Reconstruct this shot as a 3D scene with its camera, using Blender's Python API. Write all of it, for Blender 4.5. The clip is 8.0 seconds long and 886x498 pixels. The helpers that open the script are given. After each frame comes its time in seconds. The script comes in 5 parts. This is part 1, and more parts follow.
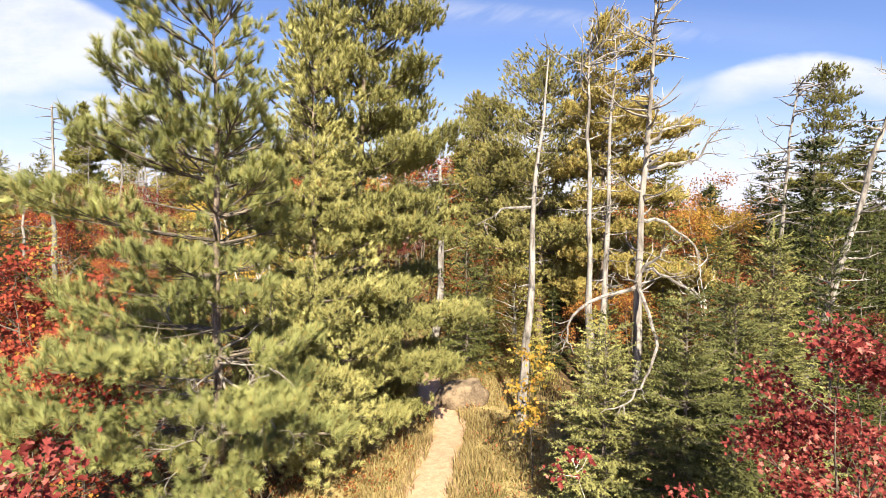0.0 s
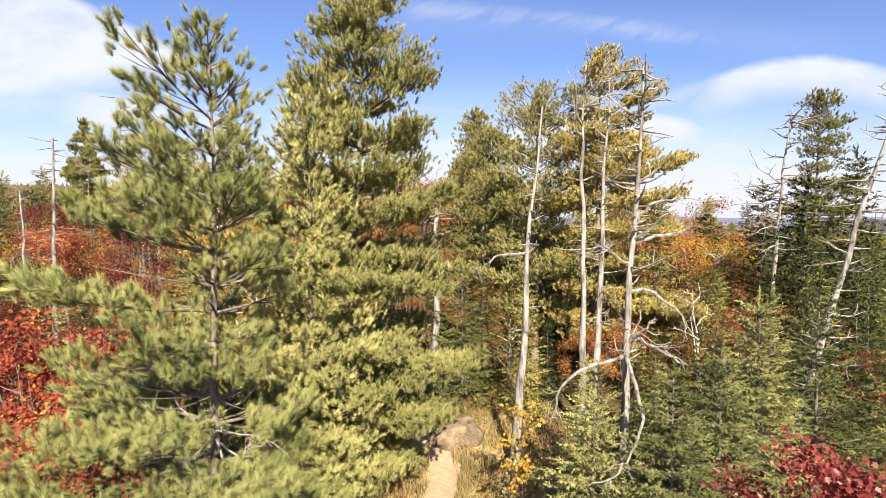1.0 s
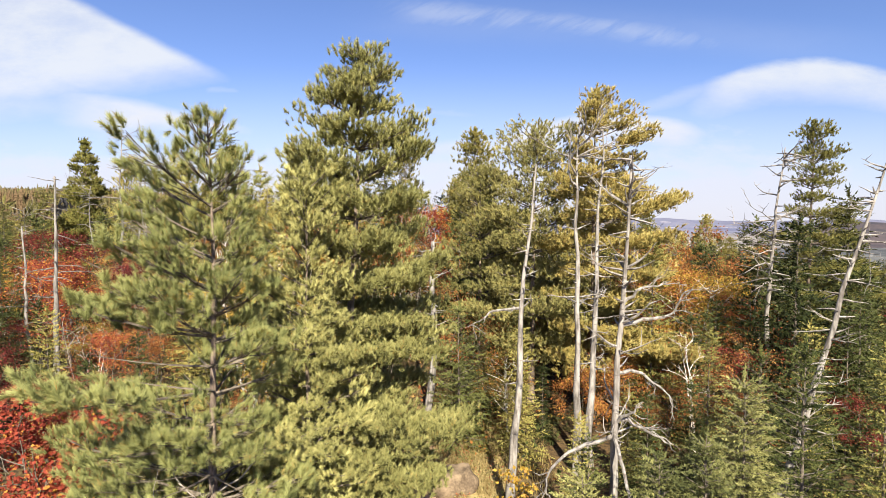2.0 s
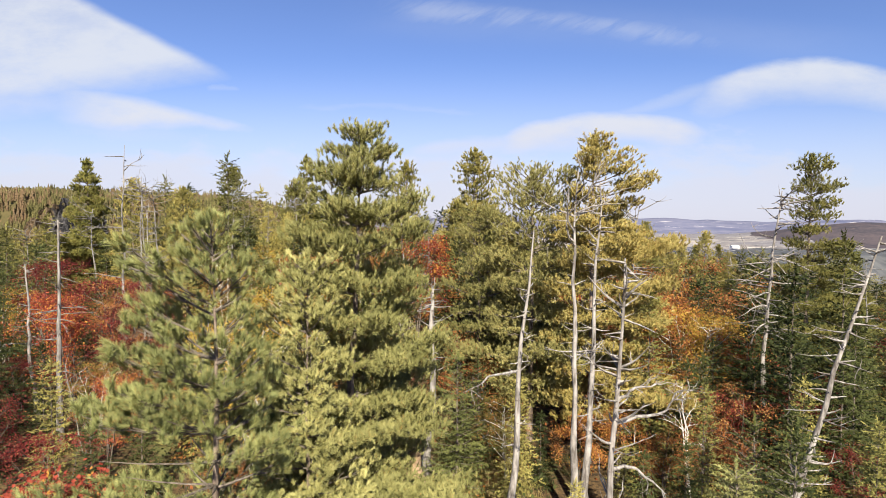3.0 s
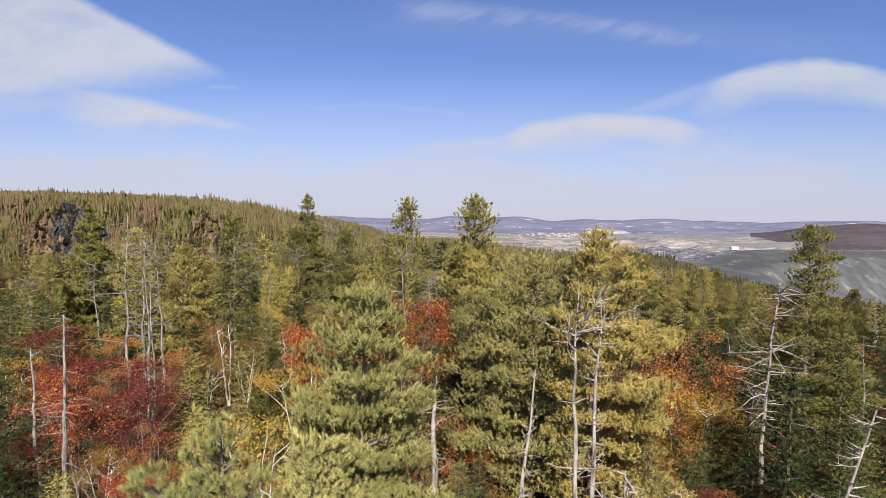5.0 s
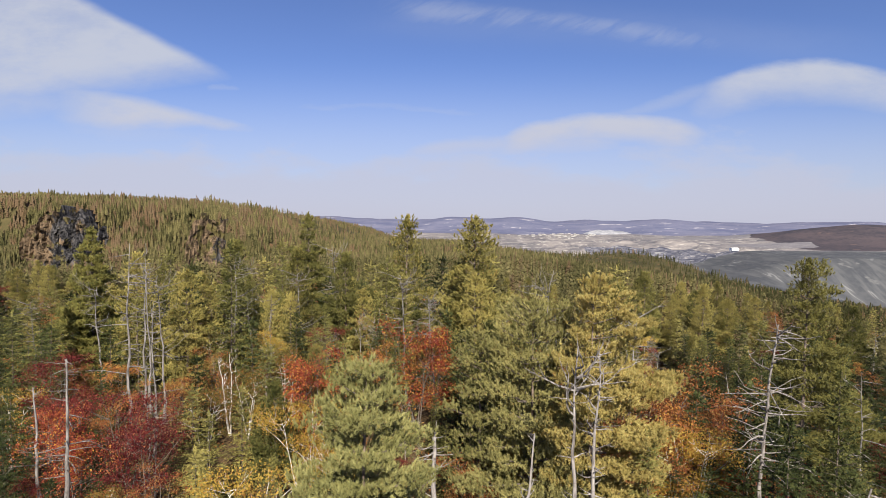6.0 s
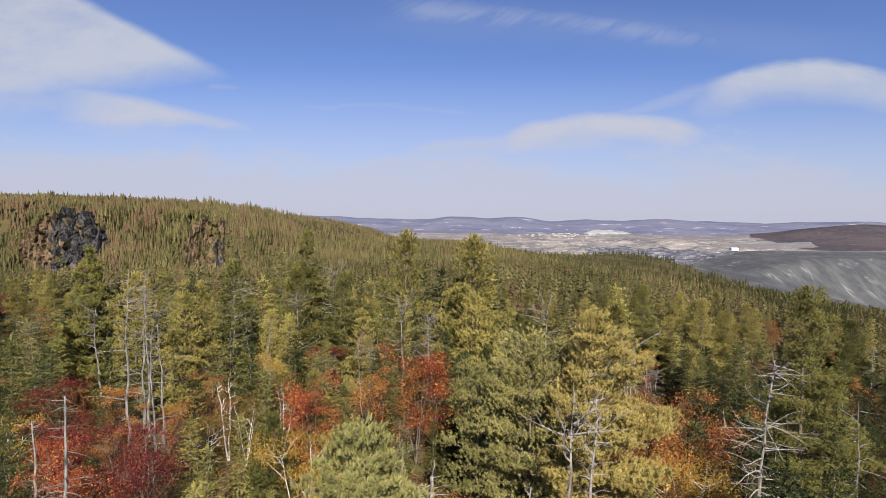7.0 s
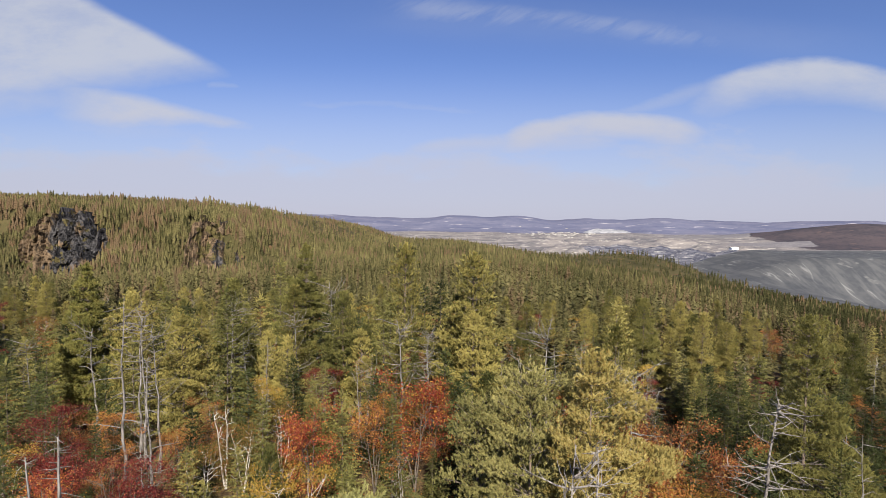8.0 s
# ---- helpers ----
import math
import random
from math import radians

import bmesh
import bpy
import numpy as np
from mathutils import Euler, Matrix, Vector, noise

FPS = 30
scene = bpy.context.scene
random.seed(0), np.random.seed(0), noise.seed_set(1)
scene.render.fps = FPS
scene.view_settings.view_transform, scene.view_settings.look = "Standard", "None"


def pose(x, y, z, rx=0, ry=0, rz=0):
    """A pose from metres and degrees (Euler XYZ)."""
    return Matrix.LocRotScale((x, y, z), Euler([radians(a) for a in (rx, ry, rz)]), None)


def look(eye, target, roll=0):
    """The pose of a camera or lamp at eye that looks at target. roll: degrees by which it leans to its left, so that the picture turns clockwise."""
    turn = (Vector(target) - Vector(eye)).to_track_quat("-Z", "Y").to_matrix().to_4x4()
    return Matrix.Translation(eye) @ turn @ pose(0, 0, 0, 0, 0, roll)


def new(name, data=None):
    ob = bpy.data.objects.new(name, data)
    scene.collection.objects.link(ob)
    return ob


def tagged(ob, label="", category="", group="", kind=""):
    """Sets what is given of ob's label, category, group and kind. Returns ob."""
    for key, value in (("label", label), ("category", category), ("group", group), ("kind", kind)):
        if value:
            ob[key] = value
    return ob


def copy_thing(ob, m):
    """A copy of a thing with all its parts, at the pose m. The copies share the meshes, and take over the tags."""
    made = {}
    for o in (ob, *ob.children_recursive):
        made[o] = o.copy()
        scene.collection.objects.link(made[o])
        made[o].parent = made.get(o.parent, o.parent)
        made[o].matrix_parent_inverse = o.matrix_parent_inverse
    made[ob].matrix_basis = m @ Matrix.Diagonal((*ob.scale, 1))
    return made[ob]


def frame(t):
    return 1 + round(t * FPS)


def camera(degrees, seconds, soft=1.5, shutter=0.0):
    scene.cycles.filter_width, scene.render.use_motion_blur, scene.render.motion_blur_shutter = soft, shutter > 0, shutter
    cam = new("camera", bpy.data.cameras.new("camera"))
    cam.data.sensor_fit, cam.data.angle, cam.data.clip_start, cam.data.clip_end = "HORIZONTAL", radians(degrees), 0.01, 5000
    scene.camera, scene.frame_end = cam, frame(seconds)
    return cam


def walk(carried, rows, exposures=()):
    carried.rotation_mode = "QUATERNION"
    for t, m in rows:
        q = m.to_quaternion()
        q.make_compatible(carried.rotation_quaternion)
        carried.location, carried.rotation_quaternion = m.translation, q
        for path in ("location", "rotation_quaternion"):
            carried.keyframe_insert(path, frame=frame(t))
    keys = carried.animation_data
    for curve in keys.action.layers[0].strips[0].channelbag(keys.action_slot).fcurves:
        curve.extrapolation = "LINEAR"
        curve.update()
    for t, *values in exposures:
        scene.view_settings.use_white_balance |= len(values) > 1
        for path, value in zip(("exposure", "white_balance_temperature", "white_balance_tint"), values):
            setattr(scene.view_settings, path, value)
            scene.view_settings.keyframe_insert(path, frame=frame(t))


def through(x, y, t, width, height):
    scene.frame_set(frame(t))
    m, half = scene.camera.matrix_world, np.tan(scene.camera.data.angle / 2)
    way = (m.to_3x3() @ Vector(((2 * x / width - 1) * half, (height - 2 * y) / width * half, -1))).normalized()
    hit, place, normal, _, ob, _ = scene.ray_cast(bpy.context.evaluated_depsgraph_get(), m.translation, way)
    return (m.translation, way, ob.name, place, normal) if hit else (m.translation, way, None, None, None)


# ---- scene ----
cam = camera(76.0, 8.0, soft=0.8)
METRES, EYE, TILT, LEAN, TURN = 15.0, 5.8, -3.0, 0.0, 0.0
ROWS = [
    (0.0, 0.0, 0.0, 0.0, 0.0, 0.0, 0.0),
    (0.5, 0.0031, -0.0055, 0.0445, -0.04, 0.14, -0.06),
    (1.0, 0.0094, -0.0099, 0.0879, -0.05, 0.3, -0.11),
    (1.5, 0.0122, -0.015, 0.1361, -0.09, 0.5, -0.14),
    (2.0, 0.0182, -0.0222, 0.1952, -0.04, 0.67, -0.17),
    (3.5, 0.0211, -0.0358, 0.4012, 0.05, 0.36, -0.4),
    (4.0, 0.021, -0.0391, 0.4715, 0.03, 0.42, -0.38),
    (4.5, 0.0142, -0.0404, 0.546, -0.03, 0.41, -0.42),
    (6.0, 0.0106, -0.051, 0.7559, -0.01, 0.48, -0.49),
    (6.5, 0.0127, -0.0518, 0.8161, -0.04, 0.45, -0.49),
    (7.0, 0.0159, -0.0543, 0.8727, -0.06, 0.4, -0.51),
    (7.5, 0.0158, -0.0506, 0.9313, -0.07, 0.35, -0.56),
    (8.0, 0.0174, -0.0381, 0.9947, -0.07, 0.15, -0.57),
]
EXPOSURES = [(0.0, 1.66, 7050, 6), (1.5, 1.52, 6900, 5), (3.5, 1.20, 6620, 7), (4.5, 1.06, 6540, 9), (6.5, 0.85, 6430, 9), (8.0, 0.84, 6430, 9)]
walk(cam, [(t, pose(0, 0, EYE, TILT, LEAN, TURN) @ pose(METRES * x, 1.7 * METRES * y, METRES * z, 90 + 0.59 * pitch, roll, 0.59 * yaw)) for t, x, y, z, yaw, pitch, roll in ROWS], EXPOSURES)

# ---- sky, sun and light ----
SUN_TO = Vector((0.10, -0.81, 0.57)).normalized()
sun_data = bpy.data.lights.new("sun", "SUN")
sun_data.energy, sun_data.angle, sun_data.color = 5.0, radians(0.55), (1.0, 0.92, 0.78)
sun = new("sun", sun_data)
sun.matrix_world = look((0, -40, 60), Vector((0, -40, 60)) - SUN_TO)


class Nodes:
    """Short hand for building node trees."""

    def __init__(self, tree):
        self.tree = tree
        tree.nodes.clear()

    def add(self, kind, values=None, **settings):
        node = self.tree.nodes.new(kind)
        for key, value in settings.items():
            setattr(node, key, value)
        for key, value in (values or {}).items():
            self.put(node.inputs[key], value)
        return node

    def put(self, socket, value):
        if isinstance(value, bpy.types.NodeSocket):
            self.tree.links.new(value, socket)
        else:
            socket.default_value = value

    def math(self, operation, a, b=0.0, c=0.0, clamp=False):
        node = self.add("ShaderNodeMath", operation=operation, use_clamp=clamp)
        for socket, value in zip(node.inputs, (a, b, c)):
            self.put(socket, value)
        return node.outputs[0]

    def span(self, value, a, b, c=0.0, d=1.0, smooth=True):
        node = self.add("ShaderNodeMapRange", interpolation_type="SMOOTHSTEP" if smooth else "LINEAR")
        for socket, v in zip(node.inputs, (value, a, b, c, d)):
            self.put(socket, v)
        return node.outputs[0]

    def noise(self, vector, scale, detail=3.0, rough=0.55, distortion=0.0):
        return self.add("ShaderNodeTexNoise", {"Vector": vector, "Scale": scale, "Detail": detail, "Roughness": rough, "Distortion": distortion}).outputs[0]

    def mix(self, fac, a, b, blend="MIX"):
        node = self.add("ShaderNodeMix", data_type="RGBA", blend_type=blend)
        self.put(node.inputs["Factor"], fac)
        for key, value in ((6, a), (7, b)):
            self.put(node.inputs[key], (*value, 1) if isinstance(value, tuple) and len(value) == 3 else value)
        return node.outputs[2]


world = bpy.data.worlds.new("world")
scene.world = world
world.use_nodes = True
n = Nodes(world.node_tree)
sky = n.add("ShaderNodeTexSky", sky_type="NISHITA", sun_disc=False, sun_elevation=math.asin(SUN_TO.z), sun_rotation=radians(173), altitude=500, air_density=1.0, dust_density=0.7, ozone_density=2.5)
way = n.add("ShaderNodeTexCoord").outputs["Generated"]
xyz = n.add("ShaderNodeSeparateXYZ", {"Vector": way})
wx, wy, wz = xyz.outputs
near_y = n.math("MAXIMUM", n.math("ABSOLUTE", wy), 0.12)
u, v = n.math("DIVIDE", wx, near_y), n.math("DIVIDE", wz, near_y)
flat = n.add("ShaderNodeCombineXYZ", {0: u, 1: n.math("MULTIPLY", v, 2.6), 2: wy}).outputs[0]
warp = n.math("SUBTRACT", n.noise(flat, 3.0, 6.0, 0.6), 0.5)
fine = n.math("SUBTRACT", n.noise(flat, 11.0, 5.0, 0.62), 0.5)


ripple = n.math("ADD", n.math("MULTIPLY", warp, 0.030), n.math("MULTIPLY", fine, 0.016))


def wedge(tip_u, tip_v, top, under, crisp, soft, left, amount):
    """A cloud that tapers to a tip on its right: a crisp upper edge, a soft lower one and a faded left end."""
    du = n.math("SUBTRACT", u, tip_u)
    below = n.math("ADD", n.math("SUBTRACT", n.math("ADD", n.math("MULTIPLY", du, top), tip_v), v), n.math("MULTIPLY", ripple, 0.5))
    above = n.math("ADD", n.math("SUBTRACT", v, n.math("ADD", n.math("MULTIPLY", du, under), tip_v)), n.math("MULTIPLY", ripple, 1.5))
    d = n.math("MULTIPLY", n.span(below, -crisp * 0.3, crisp), n.span(above, -soft, soft))
    return n.math("MULTIPLY", n.math("MULTIPLY", d, n.span(u, left - 0.12, left + 0.12)), amount)


def lens(cu, cv, ru, slant, arch, deep, crisp, soft, amount):
    """A lens of cloud: an arched crisp crest over a soft belly."""
    du = n.math("DIVIDE", n.math("SUBTRACT", u, cu), ru)
    crest = n.math("ADD", cv, n.math("SUBTRACT", n.math("MULTIPLY", du, slant), n.math("MULTIPLY", n.math("MULTIPLY", du, du), arch)))
    h = n.math("ADD", n.math("SUBTRACT", crest, v), ripple)
    d = n.math("MULTIPLY", n.span(h, -crisp, crisp), n.span(h, deep + soft, deep - soft))
    return n.math("MULTIPLY", n.math("MULTIPLY", d, n.span(n.math("ADD", n.math("ABSOLUTE", du), n.math("MULTIPLY", warp, 0.5)), 1.1, 0.55)), amount)


strands = n.add("ShaderNodeCombineXYZ", {0: n.math("SUBTRACT", u, n.math("MULTIPLY", v, 1.6)), 1: n.math("MULTIPLY", v, 0.7), 2: wy}).outputs[0]
fibre = n.span(n.noise(strands, 22.0, 5.0, 0.6, 0.4), 0.22, 0.62)
CLOUDS = [
    wedge(-0.395, 0.266, -0.50, 0.17, 0.018, 0.040, -1.6, 0.82), wedge(-0.27, 0.158, -0.22, 0.0, 0.022, 0.026, -0.66, 0.92), wedge(-0.46, 0.225, -0.10, 0.22, 0.06, 0.05, -1.6, 0.55), wedge(-0.05, 0.13, -0.16, 0.05, 0.06, 0.05, -0.7, 0.45),
    lens(0.64, 0.283, 0.22, 0.0, 0.055, 0.058, 0.010, 0.040, 0.82), lens(0.265, 0.192, 0.215, 0.014, 0.040, 0.052, 0.014, 0.030, 0.92), lens(0.42, 0.232, 0.19, 0.045, 0.010, 0.020, 0.012, 0.020, 0.40),
    lens(0.12, 0.158, 0.24, 0.016, 0.014, 0.045, 0.020, 0.036, 0.75), lens(-0.09, 0.199, 0.21, -0.006, 0.004, 0.008, 0.008, 0.010, 0.50), lens(0.62, 0.168, 0.26, 0.004, 0.004, 0.010, 0.010, 0.012, 0.38), lens(-0.385, 0.235, 0.035, 0.0, 0.004, 0.008, 0.006, 0.008, 0.35),
    n.math("MULTIPLY", lens(0.19, 0.360, 0.34, -0.034, 0.014, 0.020, 0.018, 0.024, 0.42), fibre), lens(0.30, 0.352, 0.5, -0.03, 0.01, 0.03, 0.04, 0.04, 0.12),
]
cover = 0.0
for c in CLOUDS:
    cover = n.math("MAXIMUM", cover, c)
cover = n.math("MULTIPLY", cover, n.span(n.noise(flat, 5.0, 6.0, 0.65), 0.28, 0.60, 0.72, 1.03))
veil = n.math("MAXIMUM", n.span(v, 0.29, 0.03, 0.0, 0.62), n.span(n.math("ADD", v, n.math("MULTIPLY", warp, 0.24)), 0.175, 0.065, 0.0, 0.86))
cover = n.math("MAXIMUM", cover, veil)
tint = n.mix(1.0, sky.outputs[0], (1.08, 1.12, 1.56), "MULTIPLY")
cloud_colour = n.mix(n.span(v, 0.02, 0.30), (7.4, 7.4, 9.0), (8.1, 8.3, 9.2))
skies = n.mix(cover, tint, cloud_colour)
back = n.add("ShaderNodeBackground", {"Color": skies, "Strength": 0.0415})
n.add("ShaderNodeOutputWorld", {"Surface": back.outputs[0]})


# ---- materials ----
def material(name):
    m = bpy.data.materials.new(name)
    m.use_nodes = True
    return m, Nodes(m.node_tree)


def finish(n, colour, rough=0.8, bump=None, strength=0.4, distance=0.02, through=0.0, specular=0.15):
    bsdf = n.add("ShaderNodeBsdfPrincipled", {"Base Color": colour, "Roughness": rough, "Specular IOR Level": specular})
    if bump is not None:
        n.put(bsdf.inputs["Normal"], n.add("ShaderNodeBump", {"Height": bump, "Strength": strength, "Distance": distance}).outputs[0])
    out = bsdf.outputs[0]
    if through:
        t = n.add("ShaderNodeBsdfTranslucent", {"Color": colour})
        out = n.add("ShaderNodeMixShader", {0: through, 1: out, 2: t.outputs[0]}).outputs[0]
    n.add("ShaderNodeOutputMaterial", {"Surface": out})


def foliage(name, low, high, old=None, share=0.0, scale=1.3, through=0.20, rough=0.5, single=0.08):
    """Needles or leaves: two tones that drift over the crown, with leaf-to-leaf variation and a share of old ones."""
    m, n = material(name)
    low, high = tuple(c * 0.88 for c in low), tuple(c * 0.90 for c in high)
    geo = n.add("ShaderNodeNewGeometry")
    info = n.add("ShaderNodeObjectInfo")
    where = n.add("ShaderNodeVectorMath", {0: geo.outputs["Position"], 1: info.outputs["Location"]}, operation="ADD").outputs[0]
    drift, tuft = n.noise(where, scale, 3.0), n.noise(where, 4.0, 2.0)
    each = geo.outputs["Random Per Island"]
    f = n.math("ADD", n.math("MULTIPLY", drift, 0.8), n.math("MULTIPLY", each, single))
    f = n.math("ADD", n.math("ADD", f, n.math("MULTIPLY", tuft, 0.45)), n.math("MULTIPLY", info.outputs["Random"], 0.3))
    colour = n.mix(n.span(f, 0.48 + single / 2, 1.06 + single / 2), low, high)
    if old:
        pick = n.math("ADD", n.math("MULTIPLY", each, 0.75), n.math("MULTIPLY", n.noise(where, scale * 2.5, 2.0), 0.5))
        colour = n.mix(n.span(pick, 1.0 - share, 1.06 - share), colour, old)
    finish(n, colour, rough, through=through, specular=0.06)
    return m


def bark(name, dark, light, scale=9.0, stretch=0.25, patches=None):
    m, n = material(name)
    where = n.add("ShaderNodeNewGeometry").outputs["Position"]
    long = n.add("ShaderNodeVectorMath", {0: where, 1: (1, 1, stretch)}, operation="MULTIPLY").outputs[0]
    a, b = n.noise(long, scale, 5.0, 0.65), n.noise(where, 1.7, 3.0)
    colour = n.mix(n.span(n.math("ADD", n.math("MULTIPLY", a, 0.75), n.math("MULTIPLY", b, 0.35)), 0.38, 0.72), dark, light)
    if patches:
        ring = n.add("ShaderNodeVectorMath", {0: where, 1: (0.6, 0.6, 3.2)}, operation="MULTIPLY").outputs[0]
        colour = n.mix(n.span(n.noise(ring, 4.0, 4.0), 0.60, 0.68), colour, patches)
    finish(n, colour, 0.85, a, 0.7, 0.02)
    return m


PINE_NEEDLES = foliage("pine_needles", (0.22, 0.216, 0.08), (0.58, 0.54, 0.222), (0.36, 0.24, 0.08), 0.03, 1.3, 0.07)
RED_PINE_NEEDLES = foliage("red_pine_needles", (0.078, 0.104, 0.042), (0.38, 0.385, 0.15), (0.42, 0.25, 0.08), 0.04, 1.3, 0.07)
WOOD_PINE = foliage("wood_pine_needles", (0.092, 0.09, 0.026), (0.45, 0.38, 0.122), (0.30, 0.18, 0.06), 0.04, 0.9, 0.06)
OLD_PINE = foliage("old_pine_needles", (0.086, 0.092, 0.027), (0.36, 0.325, 0.098), (0.30, 0.18, 0.06), 0.03, 0.9, 0.06)
GREY_PINE = foliage("grey_pine_needles", (0.148, 0.145, 0.05), (0.47, 0.42, 0.165), (0.26, 0.17, 0.07), 0.05, 0.9, 0.06)
GOLD_NEEDLES = foliage("gold_needles", (0.31, 0.25, 0.076), (0.69, 0.575, 0.225), (0.34, 0.19, 0.06), 0.08, 1.3, 0.08)
SPRUCE_NEEDLES = foliage("spruce_needles", (0.085, 0.094, 0.036), (0.33, 0.315, 0.12), None, 0.0, 1.3, 0.05)
# Dark spruce green, lowered further to carry the shade between the trees.
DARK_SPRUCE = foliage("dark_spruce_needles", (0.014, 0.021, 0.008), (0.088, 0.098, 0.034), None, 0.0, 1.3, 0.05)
OLIVE_SPRUCE = foliage("olive_spruce_needles", (0.086, 0.085, 0.026), (0.385, 0.33, 0.105), None, 0.0, 1.3, 0.06)
FIR_NEEDLES = foliage("fir_needles", (0.042, 0.05, 0.016), (0.255, 0.232, 0.074), None, 0.0, 1.3, 0.06)
BALSAM_NEEDLES = foliage("balsam_needles", (0.028, 0.040, 0.014), (0.150, 0.158, 0.052), None, 0.0, 1.3, 0.06)
CRIMSON = foliage("crimson_leaves", (0.15, 0.026, 0.026), (0.38, 0.09, 0.078), (0.44, 0.18, 0.15), 0.10, 2.0, 0.3, 0.4, single=0.25)
RUBY = foliage("ruby_leaves", (0.16, 0.026, 0.020), (0.37, 0.080, 0.050), (0.42, 0.20, 0.05), 0.12, 1.2, 0.3, 0.45, single=0.25)
SCARLET = foliage("scarlet_leaves", (0.24, 0.045, 0.028), (0.54, 0.15, 0.08), (0.58, 0.28, 0.06), 0.16, 1.2, 0.38, 0.45, single=0.25)
ORANGE = foliage("orange_leaves", (0.27, 0.095, 0.034), (0.55, 0.225, 0.082), (0.52, 0.30, 0.07), 0.2, 1.2, 0.38, 0.5, single=0.25)
RUST = foliage("rust_leaves", (0.150, 0.052, 0.022), (0.39, 0.145, 0.054), (0.34, 0.2, 0.07), 0.2, 1.2, 0.25, 0.6, single=0.25)
YELLOW = foliage("yellow_leaves", (0.32, 0.20, 0.035), (0.60, 0.42, 0.095), (0.48, 0.24, 0.07), 0.12, 1.4, 0.3, 0.5, single=0.25)
OLIVE = foliage("olive_leaves", (0.085, 0.075, 0.022), (0.29, 0.215, 0.062), (0.30, 0.13, 0.04), 0.2, 1.2, 0.3, 0.6, single=0.25)
MAROON = foliage("maroon_leaves", (0.085, 0.016, 0.018), (0.25, 0.050, 0.042), (0.3, 0.12, 0.06), 0.1, 1.2, 0.25, 0.6, single=0.25)
STRAW = foliage("straw_grass", (0.24, 0.18, 0.075), (0.50, 0.40, 0.20), (0.22, 0.13, 0.06), 0.12, 1.6, 0.3, 0.7, single=0.25)
LOW_SHRUB = foliage("low_shrub_leaves", (0.15, 0.13, 0.045), (0.42, 0.35, 0.15), (0.34, 0.13, 0.07), 0.20, 1.1, 0.3, 0.7, single=0.25)
SNAG = bark("silver_dead_wood", (0.085, 0.073, 0.066), (0.345, 0.315, 0.295), 9.0, 0.16, (0.12, 0.10, 0.092))
GREY_SNAG = bark("grey_dead_wood", (0.070, 0.062, 0.056), (0.275, 0.252, 0.235), 8.0, 0.2)
PINE_BARK = bark("pine_bark", (0.075, 0.055, 0.045), (0.26, 0.20, 0.16), 10.0, 0.35)
TWIG = bark("grey_twigs", (0.055, 0.045, 0.038), (0.20, 0.165, 0.135), 14.0, 1.0)
BARE_TWIG = bark("pale_bare_twigs", (0.13, 0.115, 0.105), (0.36, 0.32, 0.29), 12.0, 1.0)
BIRCH = bark("white_birch_bark", (0.36, 0.33, 0.30), (0.66, 0.62, 0.58), 5.0, 1.0, (0.10, 0.085, 0.075))


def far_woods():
    m, n = material("far_woods")
    geo = n.add("ShaderNodeNewGeometry")
    each = geo.outputs["Random Per Island"]
    where = geo.outputs["Position"]
    flat = n.add("ShaderNodeVectorMath", {0: where, 1: (1, 1, 0.15)}, operation="MULTIPLY").outputs[0]
    across = n.add("ShaderNodeSeparateXYZ", {"Vector": where}).outputs[0]
    wide, tree = n.noise(flat, 0.012, 4.0, 0.6), n.noise(flat, 0.22, 1.5, 0.5)
    # Green darkens eastward: shade of the falling slope is put into the colour.
    green = n.mix(n.span(n.math("ADD", n.math("ADD", n.math("MULTIPLY", each, 0.10), n.math("MULTIPLY", tree, 0.55)), n.math("SUBTRACT", n.math("MULTIPLY", wide, 0.6), n.span(across, 30.0, 260.0, 0.0, 0.14))), 0.42, 0.84), (0.034, 0.035, 0.014), (0.178, 0.154, 0.066))
    grove = n.math("ADD", n.math("MULTIPLY", n.noise(flat, 0.16, 2.0, 0.6), 0.6), n.math("MULTIPLY", n.noise(flat, 0.021, 3.0, 0.6), 0.6))
    grove = n.math("ADD", grove, n.span(across, -60.0, -180.0, 0.0, 0.05))
    colour = n.mix(n.span(grove, 0.635, 0.72), green, n.mix(tree, (0.118, 0.066, 0.036), (0.150, 0.115, 0.070)))
    finish(n, colour, 0.8, through=0.06, specular=0.05)
    return m


FAR_WOODS = far_woods()


